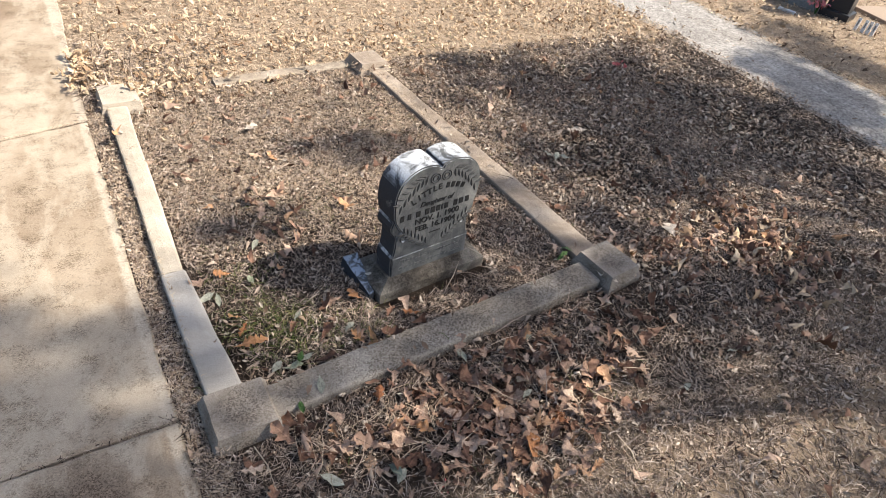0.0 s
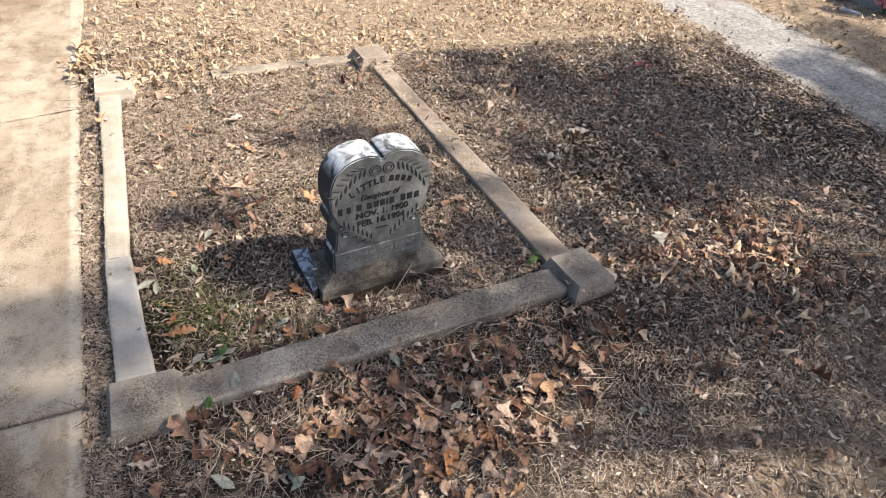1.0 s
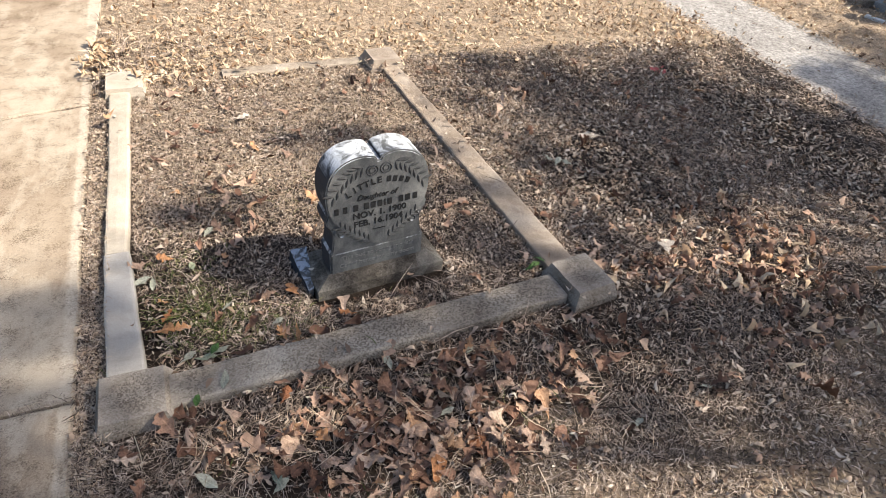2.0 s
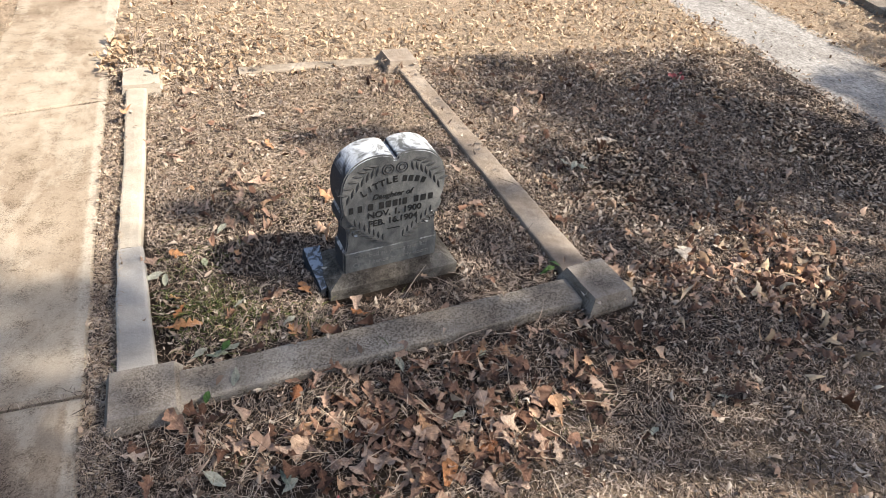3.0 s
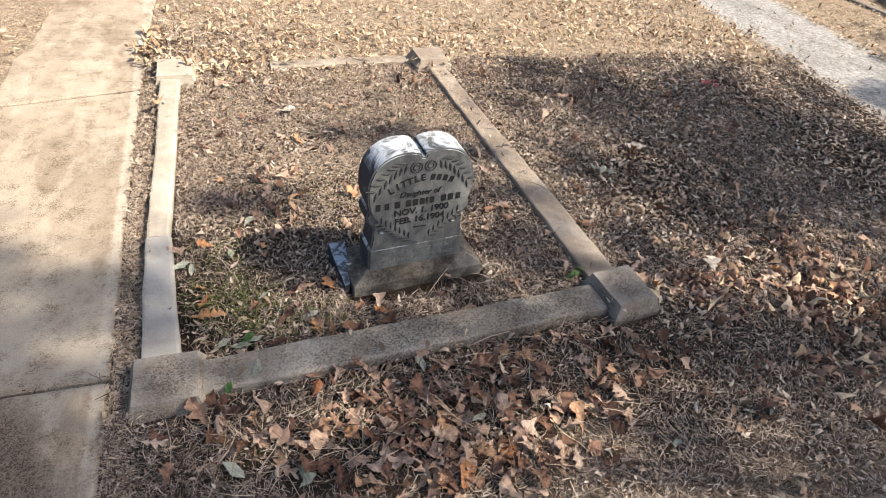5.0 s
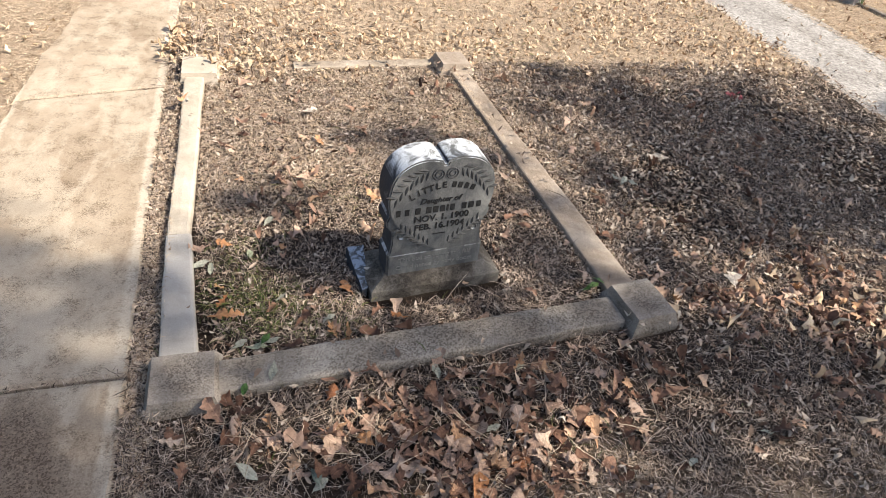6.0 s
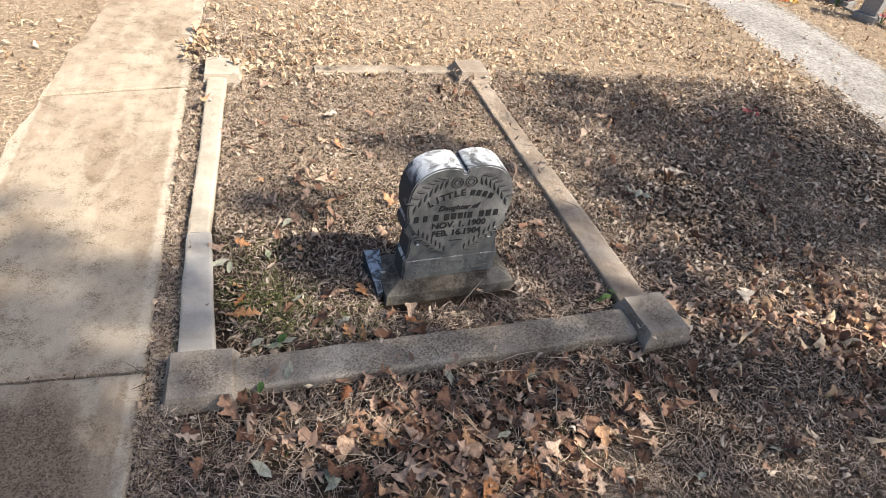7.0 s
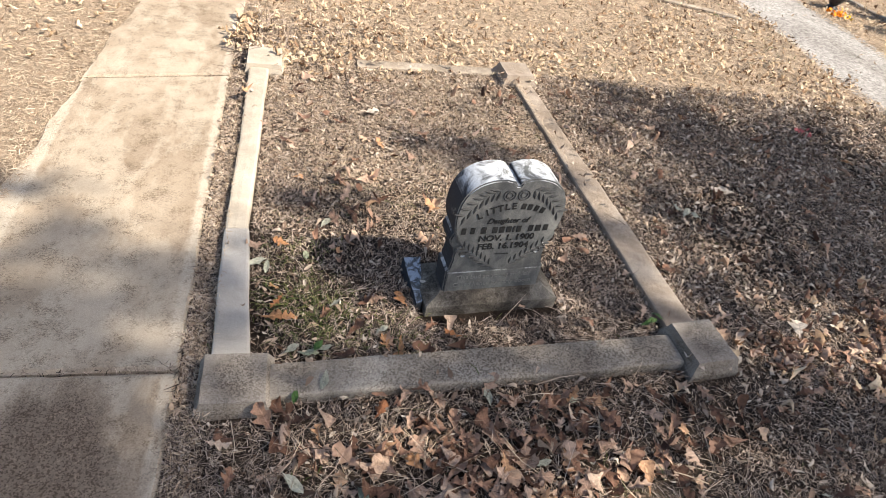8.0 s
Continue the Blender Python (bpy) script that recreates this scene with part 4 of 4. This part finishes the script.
strands("dead_grass", 26000, (-0.4, 4.2, -1.7, -0.95), (0.025, 0.075), (0.0015, 0.003), STRAW, "matted short dead grass, straw and brown", 27, keep=thatch)
strands("dead_grass", 200000, (-0.9, 9.2, 2.3, 8.0), (0.022, 0.07), (0.0022, 0.0045), STRAW_PALE, "thick matted dead lawn grass, bleached straw", 19, keep=lambda x, y: np.clip(thatch(x, y) + 0.3, 0, 1) * sunny(x, y), upright=0.3)
strands("dead_grass", 110000, (-2.8, -0.85, -1.0, 7.0), (0.016, 0.055), (0.0015, 0.0034), STRAW_PALE, "thick matted dead lawn grass beside the walkway", 29, keep=lambda x, y: np.clip(thatch(x, y) + 0.3, 0, 1), upright=0.3)
strands("dead_grass", 60000, (-7.0, 14.0, -5.0, 12.0), (0.05, 0.12), (0.005, 0.009), STRAW, "thin dead lawn grass", 18, keep=lambda x, y: thatch(x, y) * ~((x > -2.6) & (x < 9.2) & (y > -1.6) & (y < 8.0)))
strands("dead_grass", 125000, (0.03, 2.7, 0.7, 2.7), (0.014, 0.05), (0.0013, 0.0027), STRAW_PALE, "close pinkish straw-coloured dead grass", 26, keep=lambda x, y: np.clip((0.8 * (x < 1.8) * np.clip(1.6 * (y - 0.8), 0, 1) + 0.55 * blob(x, y, 2.2, 1.7, 0.22, 0.6)) * (0.7 + 0.6 * patchy(x, y, 3, 1.0)), 0, 1), upright=0.4)
# longer stalks
strands("dead_stalks", 1500, (0.1, 2.4, -0.8, 1.2), (0.10, 0.26), (0.0016, 0.003), STRAW, "long bleached dead grass stalks", 13, 0.35, lambda x, y: np.clip(0.15 + blob(x, y, 0.55, -0.2, 0.5, 0.25) + 0.6 * blob(x, y, 1.5, 0.1, 0.5, 0.3), 0, 1), 0.0)
strands("dead_stalks", 650, (0.0, 1.9, -0.75, -0.08), (0.08, 0.2), (0.0014, 0.0028), STRAW_PALE, "bleached stalks over the heaped leaves", 28, 0.12, lambda x, y: np.clip(0.25 + blob(x, y, 0.5, -0.22, 0.4, 0.1), 0, 1), 0.0, 0.05)
strands("dead_stalks", 9000, (-0.6, 1.2, 2.4, 4.4), (0.06, 0.16), (0.002, 0.005), STRAW, "tufts of tall pale dead grass", 14, 0.9, lambda x, y: np.clip(blob(x, y, -0.12, 2.95, 0.1, 0.35) + 0.5 * blob(x, y, 0.25, 3.1, 0.35, 0.2), 0, 1))
strands("walkway_weeds", 8000, (-0.205, -0.085, -0.6, 2.6), (0.010, 0.034), (0.0015, 0.0032), STRAW_PALE, "pale straw caught in the gap beside the walkway", 41, 0.35, margin=-0.012, rise=0.022)
strands("walkway_weeds", 9000, (-0.195, -0.10, -0.6, 2.5), (0.010, 0.030), (0.0014, 0.003), STRAW, "dead weeds in the gap beside the walkway", 15, 0.4, margin=-0.012)
strands("green_grass", 11000, (-0.2, 2.6, -0.9, 2.0), (0.03, 0.085), (0.0016, 0.0032), GREEN_GRASS, "sparse green winter grass", 16, 0.55, lambda x, y: np.clip(0.9 * blob(x, y, 0.28, 0.42, 0.12, 0.09) + 0.25 * blob(x, y, 0.75, 1.15, 0.2, 0.12) + 0.2 * blob(x, y, 0.2, 0.85, 0.12, 0.15) + 0.25 * blob(x, y, 0.5, 0.2, 0.3, 0.08) + 0.3 * blob(x, y, 1.45, -0.45, 0.12, 0.08) + 0.25 * blob(x, y, 2.9, 0.45, 0.25, 0.15) + 0.012, 0, 1))
strands("green_grass", 5500, (0.05, 0.75, 0.12, 0.85), (0.03, 0.09), (0.0014, 0.003), GREEN_GRASS, "tuft of green winter grass inside the plot", 20, 0.6, lambda x, y: np.clip(0.6 * blob(x, y, 0.27, 0.43, 0.12, 0.09) + 0.25 * blob(x, y, 0.5, 0.27, 0.2, 0.06) + 0.25 * blob(x, y, 0.2, 0.75, 0.1, 0.1), 0, 1))
strands("green_grass", 4000, (1.5, 5.5, 2.0, 6.0), (0.04, 0.10), (0.003, 0.006), GREEN_GRASS, "sparse green winter grass", 17, 0.6, lambda x, y: np.clip(0.6 * blob(x, y, 2.35, 3.0, 0.2, 0.12) + 0.6 * blob(x, y, 4.75, 3.9, 0.12, 0.3) + 0.01, 0, 1))
for j, (x0, x1, yy, dens) in enumerate(((-1.0, -0.2, 0.098, 420), (-0.42, -0.24, 2.405, 260), (-0.60, -0.42, 2.365, 330), (-0.76, -0.60, 2.330, 120))):
    strands("joint_weeds", dens, (x0, x1, yy - 0.014, yy + 0.014), (0.012, 0.035), (0.0016, 0.003), STRAW, "dead weeds in a walkway joint", 21 + j, 0.5, margin=-5, rise=0.062)
strands("walkway_edge_grass", 5000, (-1.16, -0.86, -1.0, 8.0), (0.018, 0.05), (0.0018, 0.0036), STRAW_PALE, "dead grass creeping over the walkway edge", 25, 0.35, margin=-0.03)

POST_OAK = ((0.0, 0.008), (0.10, 0.02), (0.20, 0.07), (0.28, 0.15), (0.34, 0.09), (0.40, 0.10), (0.48, 0.28), (0.55, 0.32), (0.60, 0.17), (0.66, 0.12), (0.72, 0.20), (0.80, 0.23), (0.86, 0.14), (0.93, 0.11), (1.0, 0.02))
RED_OAK = ((0.0, 0.008), (0.12, 0.02), (0.20, 0.11), (0.26, 0.16), (0.30, 0.06), (0.37, 0.06), (0.46, 0.24), (0.52, 0.27), (0.56, 0.09), (0.63, 0.08), (0.70, 0.19), (0.76, 0.19), (0.81, 0.07), (0.90, 0.07), (1.0, 0.01))
WEDGE_OAK = ((0.0, 0.01), (0.15, 0.05), (0.30, 0.10), (0.45, 0.15), (0.58, 0.19), (0.68, 0.27), (0.76, 0.31), (0.84, 0.28), (0.88, 0.20), (0.94, 0.18), (1.0, 0.04))
OAK_COARSE = ((0.0, 0.015), (0.2, 0.10), (0.34, 0.09), (0.52, 0.30), (0.64, 0.14), (0.80, 0.22), (1.0, 0.03))
OVAL = ((0.0, 0.02), (0.3, 0.20), (0.65, 0.19), (1.0, 0.02))
OVAL_FINE = ((0.0, 0.01), (0.08, 0.02), (0.2, 0.12), (0.35, 0.19), (0.5, 0.21), (0.65, 0.19), (0.8, 0.13), (0.92, 0.06), (1.0, 0.01))


def leaf_grid(outline, cols):
    """Points (u, w) of a leaf, rim to rim across its midrib, one side a little behind the other; and its quads."""
    us, ws = np.array(outline).T
    uv = []
    for u in us:
        for k in cols:
            w = np.interp(u * (0.95 if k < 0 else 1.0), us, ws) if 0 < u < 1 else np.interp(u, us, ws)
            uv.append((u + 0.30 * abs(k) * w, k * w))
    c = len(cols)
    q = np.array([(c * i + a, c * i + a + 1, c * i + c + a + 1, c * i + c + a) for i in range(len(us) - 1) for a in range(c - 1)])
    return np.array(uv), q


def leaf_points(outline, size, curl, bend, wave, lop, cols=(-1, 0, 1)):
    """Leaf shapes, (n, k, 3), lying flat, bent, curled and twisted."""
    uv, q = leaf_grid(outline, cols)
    u, w = uv[None, :, 0] - 0.5, uv[None, :, 1]
    lopside = 1 + lop[:, None] * np.sign(w)
    x = u * size[:, None]
    y = w * lopside * size[:, None] * (1 - 0.25 * np.minimum(np.abs(curl[:, None]), 1.2))
    z = size[:, None] * (curl[:, None] * np.abs(w) ** 1.5 * 1.6 + bend[:, None] * (u ** 2 * 1.5 - 0.1) + 0.9 * lop[:, None] * u * w * 6 + 0.10 * np.sin(u * 10 + wave[:, None]) * (np.abs(w) * 3) + 0.03 * np.sin(u * 23 + 2 * wave[:, None] + w * 9))
    return np.stack([x, y, z], 2), q


def leaf_litter(name, n, region, size, outline, material, label, seed, keep, tilt=0.35, lift=(0.012, 0.03), margin=0.01, flat=0.7):
    r = np.random.default_rng(seed)
    x, y = r.uniform(region[0], region[1], n), r.uniform(region[2], region[3], n)
    hard, lane = on_hard(x, y, margin)
    ok = ~hard & (~lane | (r.random(n) < 0.04)) & (r.random(n) < keep(x, y))
    x, y = x[ok], y[ok]
    n = len(x)
    p, q = leaf_points(outline, r.uniform(size[0], size[1], n), r.normal(0.7, 0.6, n), r.normal(0.45, flat, n), r.uniform(0, 6, n), r.normal(0, 0.15, n))
    rz, tx, ty = r.uniform(0, 2 * math.pi, n), r.normal(0, tilt, n), r.normal(0, tilt, n)
    flip = np.where(r.random(n) < 0.5, -1.0, 1.0)
    p[:, :, 2] *= flip[:, None]
    X, Y, Z = p[:, :, 0], p[:, :, 1], p[:, :, 2]
    Y, Z = Y * np.cos(tx)[:, None] - Z * np.sin(tx)[:, None], Y * np.sin(tx)[:, None] + Z * np.cos(tx)[:, None]
    X, Z = X * np.cos(ty)[:, None] + Z * np.sin(ty)[:, None], -X * np.sin(ty)[:, None] + Z * np.cos(ty)[:, None]
    c, s = np.cos(rz)[:, None], np.sin(rz)[:, None]
    X, Y = X * c - Y * s, X * s + Y * c
    z0 = heights(x, y) + r.uniform(lift[0], lift[1], n)
    Z = Z + np.maximum(0, -Z.min(axis=1) * 0.75)[:, None]
    v = np.stack([X + x[:, None], Y + y[:, None], Z + z0[:, None]], 2)
    k = v.shape[1]
    f = (np.arange(n)[:, None, None] * k + q[None]).reshape(-1, 4)
    return many(name, v.reshape(-1, 3), f, material, label, "fallen leaves")


def heap(x, y):
    return np.clip(1.0 * blob(x, y, 1.0, -0.42, 0.26, 0.19, -0.1) + 0.13 * blob(x, y, 0.35, -0.32, 0.25, 0.12) + 0.2 * blob(x, y, 1.55, -0.25, 0.3, 0.18), 0, 1)


def oak_near(x, y):
    return np.clip(0.12 + 0.9 * blob(x, y, 3.0, 0.0, 0.16, 0.38, -0.35) + 0.7 * blob(x, y, 2.55, 0.08, 0.30, 0.10, -0.3) + 0.3 * blob(x, y, 1.95, -0.2, 0.25, 0.12) + 0.30 * blob(x, y, 0.5, 0.95, 0.12, 0.22) + 0.2 * blob(x, y, 0.2, 0.35, 0.12, 0.1) + 0.25 * blob(x, y, 0.7, 0.22, 0.3, 0.06) + 0.12 * patchy(x, y, 2.5, 4.0), 0, 1)


leaf_litter("oak_leaf_litter", 1100, (-0.1, 4.0, -1.4, 2.5), (0.05, 0.10), WEDGE_OAK, OAK_MANY, "scattered dry brown oak leaves", 42, oak_near, 0.4, margin=-0.03)
leaf_litter("oak_leaf_litter", 900, (-0.1, 4.0, -1.4, 2.5), (0.06, 0.12), POST_OAK, OAK_MANY, "scattered dry brown oak leaves", 32, oak_near, 0.35)
for outline, material, count, seed in ((POST_OAK, OAK_MANY, 1150, 44), (WEDGE_OAK, PALE_MANY, 280, 46)):
    leaf_litter("oak_leaf_litter", count, (2.1, 3.7, -0.8, 0.7), (0.045, 0.095), outline, material, "drift of tan and brown oak leaves on the grass", seed, lambda x, y: np.clip(1.0 * blob(x, y, 3.02, -0.02, 0.17, 0.34, -0.35) + 0.8 * blob(x, y, 2.55, 0.06, 0.28, 0.09, -0.3) + 0.12 * blob(x, y, 2.6, -0.3, 0.5, 0.3), 0, 1), 0.3)
leaf_litter("oak_leaf_litter", 500, (0.1, 2.6, 0.6, 2.6), (0.05, 0.10), WEDGE_OAK, OAK_MANY, "loose dry brown oak leaves among dead grass", 45, lambda x, y: np.clip(0.9 * blob(x, y, 0.5, 1.15, 0.12, 0.2) + 0.4 * blob(x, y, 2.0, 2.3, 0.15, 0.2) + 0.10 + 0.2 * patchy(x, y, 2.0, 6.0), 0, 1), 0.3)
leaf_litter("oak_leaf_litter", 34000, (-2.6, 9.0, 1.9, 8.0), (0.032, 0.07), OAK_COARSE, PALE_MANY, "thick drift of pale dry oak leaves", 33, lambda x, y: np.clip(0.20 * (y > 2.5) + 0.6 * blob(x, y, 1.2, 3.2, 1.6, 0.3) + 0.4 * blob(x, y, 4.0, 3.6, 0.9, 0.5, -0.5) + 0.35 * blob(x, y, 0.0, 2.85, 0.2, 0.25) - 0.25 * (x < -0.9) + 0.25 * patchy(x, y, 1.1, 9.0) * (y > 2.5), 0.02, 1), 0.4, (0.012, 0.035))
leaf_litter("oak_leaf_litter", 200, (0.05, 1.65, 2.60, 2.86), (0.05, 0.09), OAK_COARSE, PALE_MANY, "pale dry leaves drifted over the far kerb", 43, lambda x, y: np.clip(0.9 - 0.9 * x, 0.10, 0.9), 0.3, (0.004, 0.02), -0.2)
leaf_litter("small_leaf_litter", 19000, (0.05, 4.6, -1.4, 2.7), (0.025, 0.055), OVAL, SMALL_MANY, "small dull live-oak leaves strewn in dead grass", 34, lambda x, y: np.clip(0.10 + (0.16 + 0.46 * np.clip(1.5 * y + 0.2, 0, 1)) * (x > 2.1) + 0.12 * (y > 1.3) + 0.3 * patchy(x, y, 1.7, 3.0), 0, 1), 0.28, (0.008, 0.022), margin=-0.035)
leaf_litter("small_leaf_litter", 22000, (2.0, 9.0, -1.0, 6.5), (0.03, 0.06), OVAL, SMALL_MANY, "small dull leaves strewn over dead grass", 35, lambda x, y: np.clip(0.35 + 0.25 * (y < 2.8) - 0.4 * (x > 6.1) + 0.3 * patchy(x, y, 1.2, 6.0), 0, 1) * (x > 3.8), 0.4, (0.01, 0.03))
leaf_litter("small_leaf_litter", 350, (-0.22, -0.1, -0.8, 2.4), (0.02, 0.045), OVAL, SMALL_MANY, "small dead leaves in the gap beside the walkway", 36, lambda x, y: 0.6 + 0 * x, 0.4, (0.005, 0.02), -0.02)
leaf_litter("small_leaf_litter", 700, (-0.35, 2.1, 0.2, 2.8), (0.02, 0.04), OVAL, SMALL_MANY, "small dead leaves along the kerb tops", 37, lambda x, y: 0.10 * on_hard(x, y)[0], 0.1, (0.004, 0.006), -9)


leaf_litter("oak_leaf_litter", 260, (-0.34, 0.0, 2.75, 3.5), (0.05, 0.09), OAK_COARSE, PALE_MANY, "pale dry leaves heaped over the walkway edge", 47, lambda x, y: np.clip(blob(x, y, -0.16, 3.0, 0.07, 0.2), 0, 1), 0.35, (0.03, 0.06), -9)
CHIP = ((0.0, 0.08), (0.5, 0.28), (1.0, 0.10))
leaf_litter("leaf_crumbs", 26000, (-0.2, 4.0, -1.4, 2.7), (0.010, 0.026), CHIP, SMALL_MANY, "crumbled dead leaf bits in the grass", 38, lambda x, y: 0.75 + 0 * x, 0.6, (0.004, 0.024))


def leaf_mesh(outline, material, seed, calm=1.0):
    """A leaf a unit long, five points across."""
    r = np.random.default_rng(seed)
    p, q = leaf_points(outline, np.array([1.0]), np.array([calm * r.normal(0.3, 0.6)]), np.array([calm * r.normal(0.25, 0.55)]), np.array([r.uniform(0, 6)]), np.array([r.normal(0, 0.12)]), (-1, -0.5, 0, 0.5, 1))
    p[0, :, 2] -= p[0, :, 2].min() * 0.6
    me = bpy.data.meshes.new("fallen_leaf")
    me.from_pydata([tuple(v) for v in p[0]], [], [tuple(int(i) for i in f) for f in q])
    me.materials.append(material)
    for poly in me.polygons:
        poly.use_smooth = True
    return me


def fallen_leaf(me, x, y, z, size, turn, tilt, label, group):
    ob = new("fallen_leaf", me)
    ob.matrix_basis = pose(x, y, lie(x, y) + z, tilt[0], tilt[1], turn) @ Matrix.Diagonal((size, size, size, 1))
    return tagged(ob, label, "leaf", group)


SHAPES = (POST_OAK, RED_OAK, WEDGE_OAK, POST_OAK)
oak_meshes = [leaf_mesh(SHAPES[i % 4], OAK, 500 + i) for i in range(20)]
rust_meshes = [leaf_mesh(SHAPES[i % 4], RUST, 600 + i) for i in range(8)]
grey_meshes = [leaf_mesh(OVAL_FINE, GREY_LEAF, 700 + i, 0.6) for i in range(6)]
green_meshes = [leaf_mesh(OVAL_FINE, GREEN_LEAF, 800 + i, 0.6) for i in range(3)]
pale_meshes = [leaf_mesh(POST_OAK, PALE_LEAF, 900 + i, 0.5) for i in range(3)]

# the heap in front of the kerb, leaf by leaf
r = np.random.default_rng(77)
laid = 0
while laid < 290:
    x, y = r.uniform(0.0, 2.0), r.uniform(-0.95, 0.0)
    xa, ya = np.array([x]), np.array([y])
    if on_hard(xa, ya, 0.01)[0][0] or r.random() > heap(xa, ya)[0]:
        continue
    fallen_leaf(oak_meshes[int(r.integers(0, 20))], x, y, r.uniform(0.008, 0.036), r.uniform(0.065, 0.122), r.uniform(0, 360), r.normal(0, 20, 2), "curled dry brown oak leaf in a loose heap", "heaped fallen leaves")
    laid += 1

# leaves that stand out, as x, y, length
HEAP_LEAVES = [
    (0.12, -0.16, 0.14), (0.16, -0.12, 0.11), (0.24, -0.29, 0.14), (0.28, -0.28, 0.11), (0.41, -0.27, 0.09), (0.45, -0.35, 0.1),
    (0.17, -0.25, 0.09), (0.32, -0.14, 0.08), (0.55, -0.22, 0.09), (0.01, -0.36, 0.09), (-0.03, -0.24, 0.09), (0.48, -0.43, 0.11),
    (0.67, -0.04, 0.1), (0.95, -0.03, 0.12), (1.01, -0.09, 0.09), (0.97, -0.18, 0.1), (1.02, -0.25, 0.09), (1.18, -0.14, 0.1),
    (1.41, -0.19, 0.11), (1.29, -0.21, 0.08), (0.68, -0.36, 0.1), (0.73, -0.35, 0.09), (0.77, -0.46, 0.12), (0.6, -0.44, 0.11),
    (0.55, -0.49, 0.12), (1.03, -0.51, 0.13), (1.1, -0.61, 0.14), (1.22, -0.45, 0.11), (1.31, -0.42, 0.1), (1.23, -0.53, 0.1),
    (1.28, -0.6, 0.11),
]
PLOT_LEAVES = [
    (1.0, -0.34, 0.12), (0.93, -0.42, 0.11), (0.89, -0.45, 0.1), (1.46, -0.45, 0.12), (1.47, -0.34, 0.09), (0.88, -0.6, 0.1),
    (0.7, -0.52, 0.1), (0.82, -0.33, 0.1), (0.04, 0.78, 0.11), (0.45, 0.27, 0.1), (0.4, 0.14, 0.09), (0.85, 0.29, 0.11),
    (0.78, 0.28, 0.1), (0.56, 0.44, 0.08), (1.88, -0.1, 0.1), (1.87, -0.2, 0.1), (1.6, -0.27, 0.09), (1.9, -0.33, 0.1),
    (2.03, -0.33, 0.09), (1.48, 0.3, 0.09), (0.26, 1.77, 0.12), (0.55, 1.31, 0.11), (0.45, 1.17, 0.11), (0.63, 1.15, 0.1),
    (0.4, 0.97, 0.1), (0.68, 1.67, 0.1), (0.84, 1.58, 0.09),
]
ORANGE_LEAVES = [
    (0.17, 0.34, 0.11), (0.12, 0.34, 0.1), (0.14, 0.43, 0.08), (0.13, 0.51, 0.08), (0.15, 0.8, 0.08), (0.57, 0.19, 0.1),
    (0.63, 0.17, 0.11), (0.66, 0.43, 0.11), (1.14, -0.53, 0.13), (0.62, -0.34, 0.1), (0.95, -0.61, 0.11), (0.52, -0.13, 0.09),
    (0.86, 0.24, 0.09),
]
GREY_LEAVES = [
    (0.43, -0.44, 0.08), (0.44, -0.48, 0.08), (0.94, -0.08, 0.09), (1.08, -0.37, 0.07), (0.2, 0.17, 0.09), (0.26, 0.15, 0.09),
    (0.32, 0.18, 0.09), (0.56, 0.26, 0.07), (0.38, 0.42, 0.07), (0.26, 0.71, 0.07), (0.35, 0.95, 0.08), (1.29, -0.1, 0.06),
    (0.21, -0.38, 0.1), (0.32, 0.0, 0.08), (0.05, 0.67, 0.1), (0.09, 0.64, 0.07), (2.16, -0.58, 0.06), (1.78, -0.64, 0.08),
]
for leaves, meshes, label in ((HEAP_LEAVES, oak_meshes, "large dry brown lobed oak leaf before the kerb"), (PLOT_LEAVES, oak_meshes, "dry brown lobed oak leaf on dead grass"), (ORANGE_LEAVES, rust_meshes, "rusty orange oak leaf lying on top"), (GREY_LEAVES, grey_meshes, "pale grey-green oval leaf with a bleached underside")):
    for x, y, size in leaves:
        on_kerb = on_hard(np.array([x]), np.array([y]))[0][0]
        fallen_leaf(meshes[int(r.integers(0, len(meshes)))], x, y, (0.062 if on_kerb else 0.03) - lie(x, y) * on_kerb, size, r.uniform(0, 360), r.normal(0, 6 if on_kerb else 14, 2), label, "large fallen leaves")
for i, (x, y, size, turn) in enumerate(((2.545, 0.218, 0.15, 60), (2.753, 1.333, 0.14, 150), (0.644, 2.016, 0.13, 20))):
    fallen_leaf(pale_meshes[i], x, y, 0.045, size, turn, (-14 - 8 * (i == 1), 6), "large bleached tan oak leaf on dead grass", "large fallen leaves")
for x, y, size, turn in ((2.391, 1.1, 0.09, 40), (2.35, 1.15, 0.08, 120), (2.44, 1.08, 0.08, 290)):
    fallen_leaf(grey_meshes[int(turn) % 6], x, y, 0.04, size, turn, (10, -8), "pale grey-green oval leaf with a bleached underside", "large fallen leaves")
for i, (x, y, turn) in enumerate(((0.215, -0.075, 80), (1.80, 0.284, 20), (1.84, 0.31, 120), (1.77, 0.27, 200), (0.30, 0.17, 60))):
    fallen_leaf(green_meshes[i % 3], x, y, 0.05, 0.07, turn, (15, 10), "fresh green oval leaf at the kerb", "large fallen leaves")
fallen_leaf(rust_meshes[1], -0.597, 1.601, 0.022, 0.06, 20, (0, 0), "small yellow-brown leaf on the concrete walkway", "large fallen leaves")
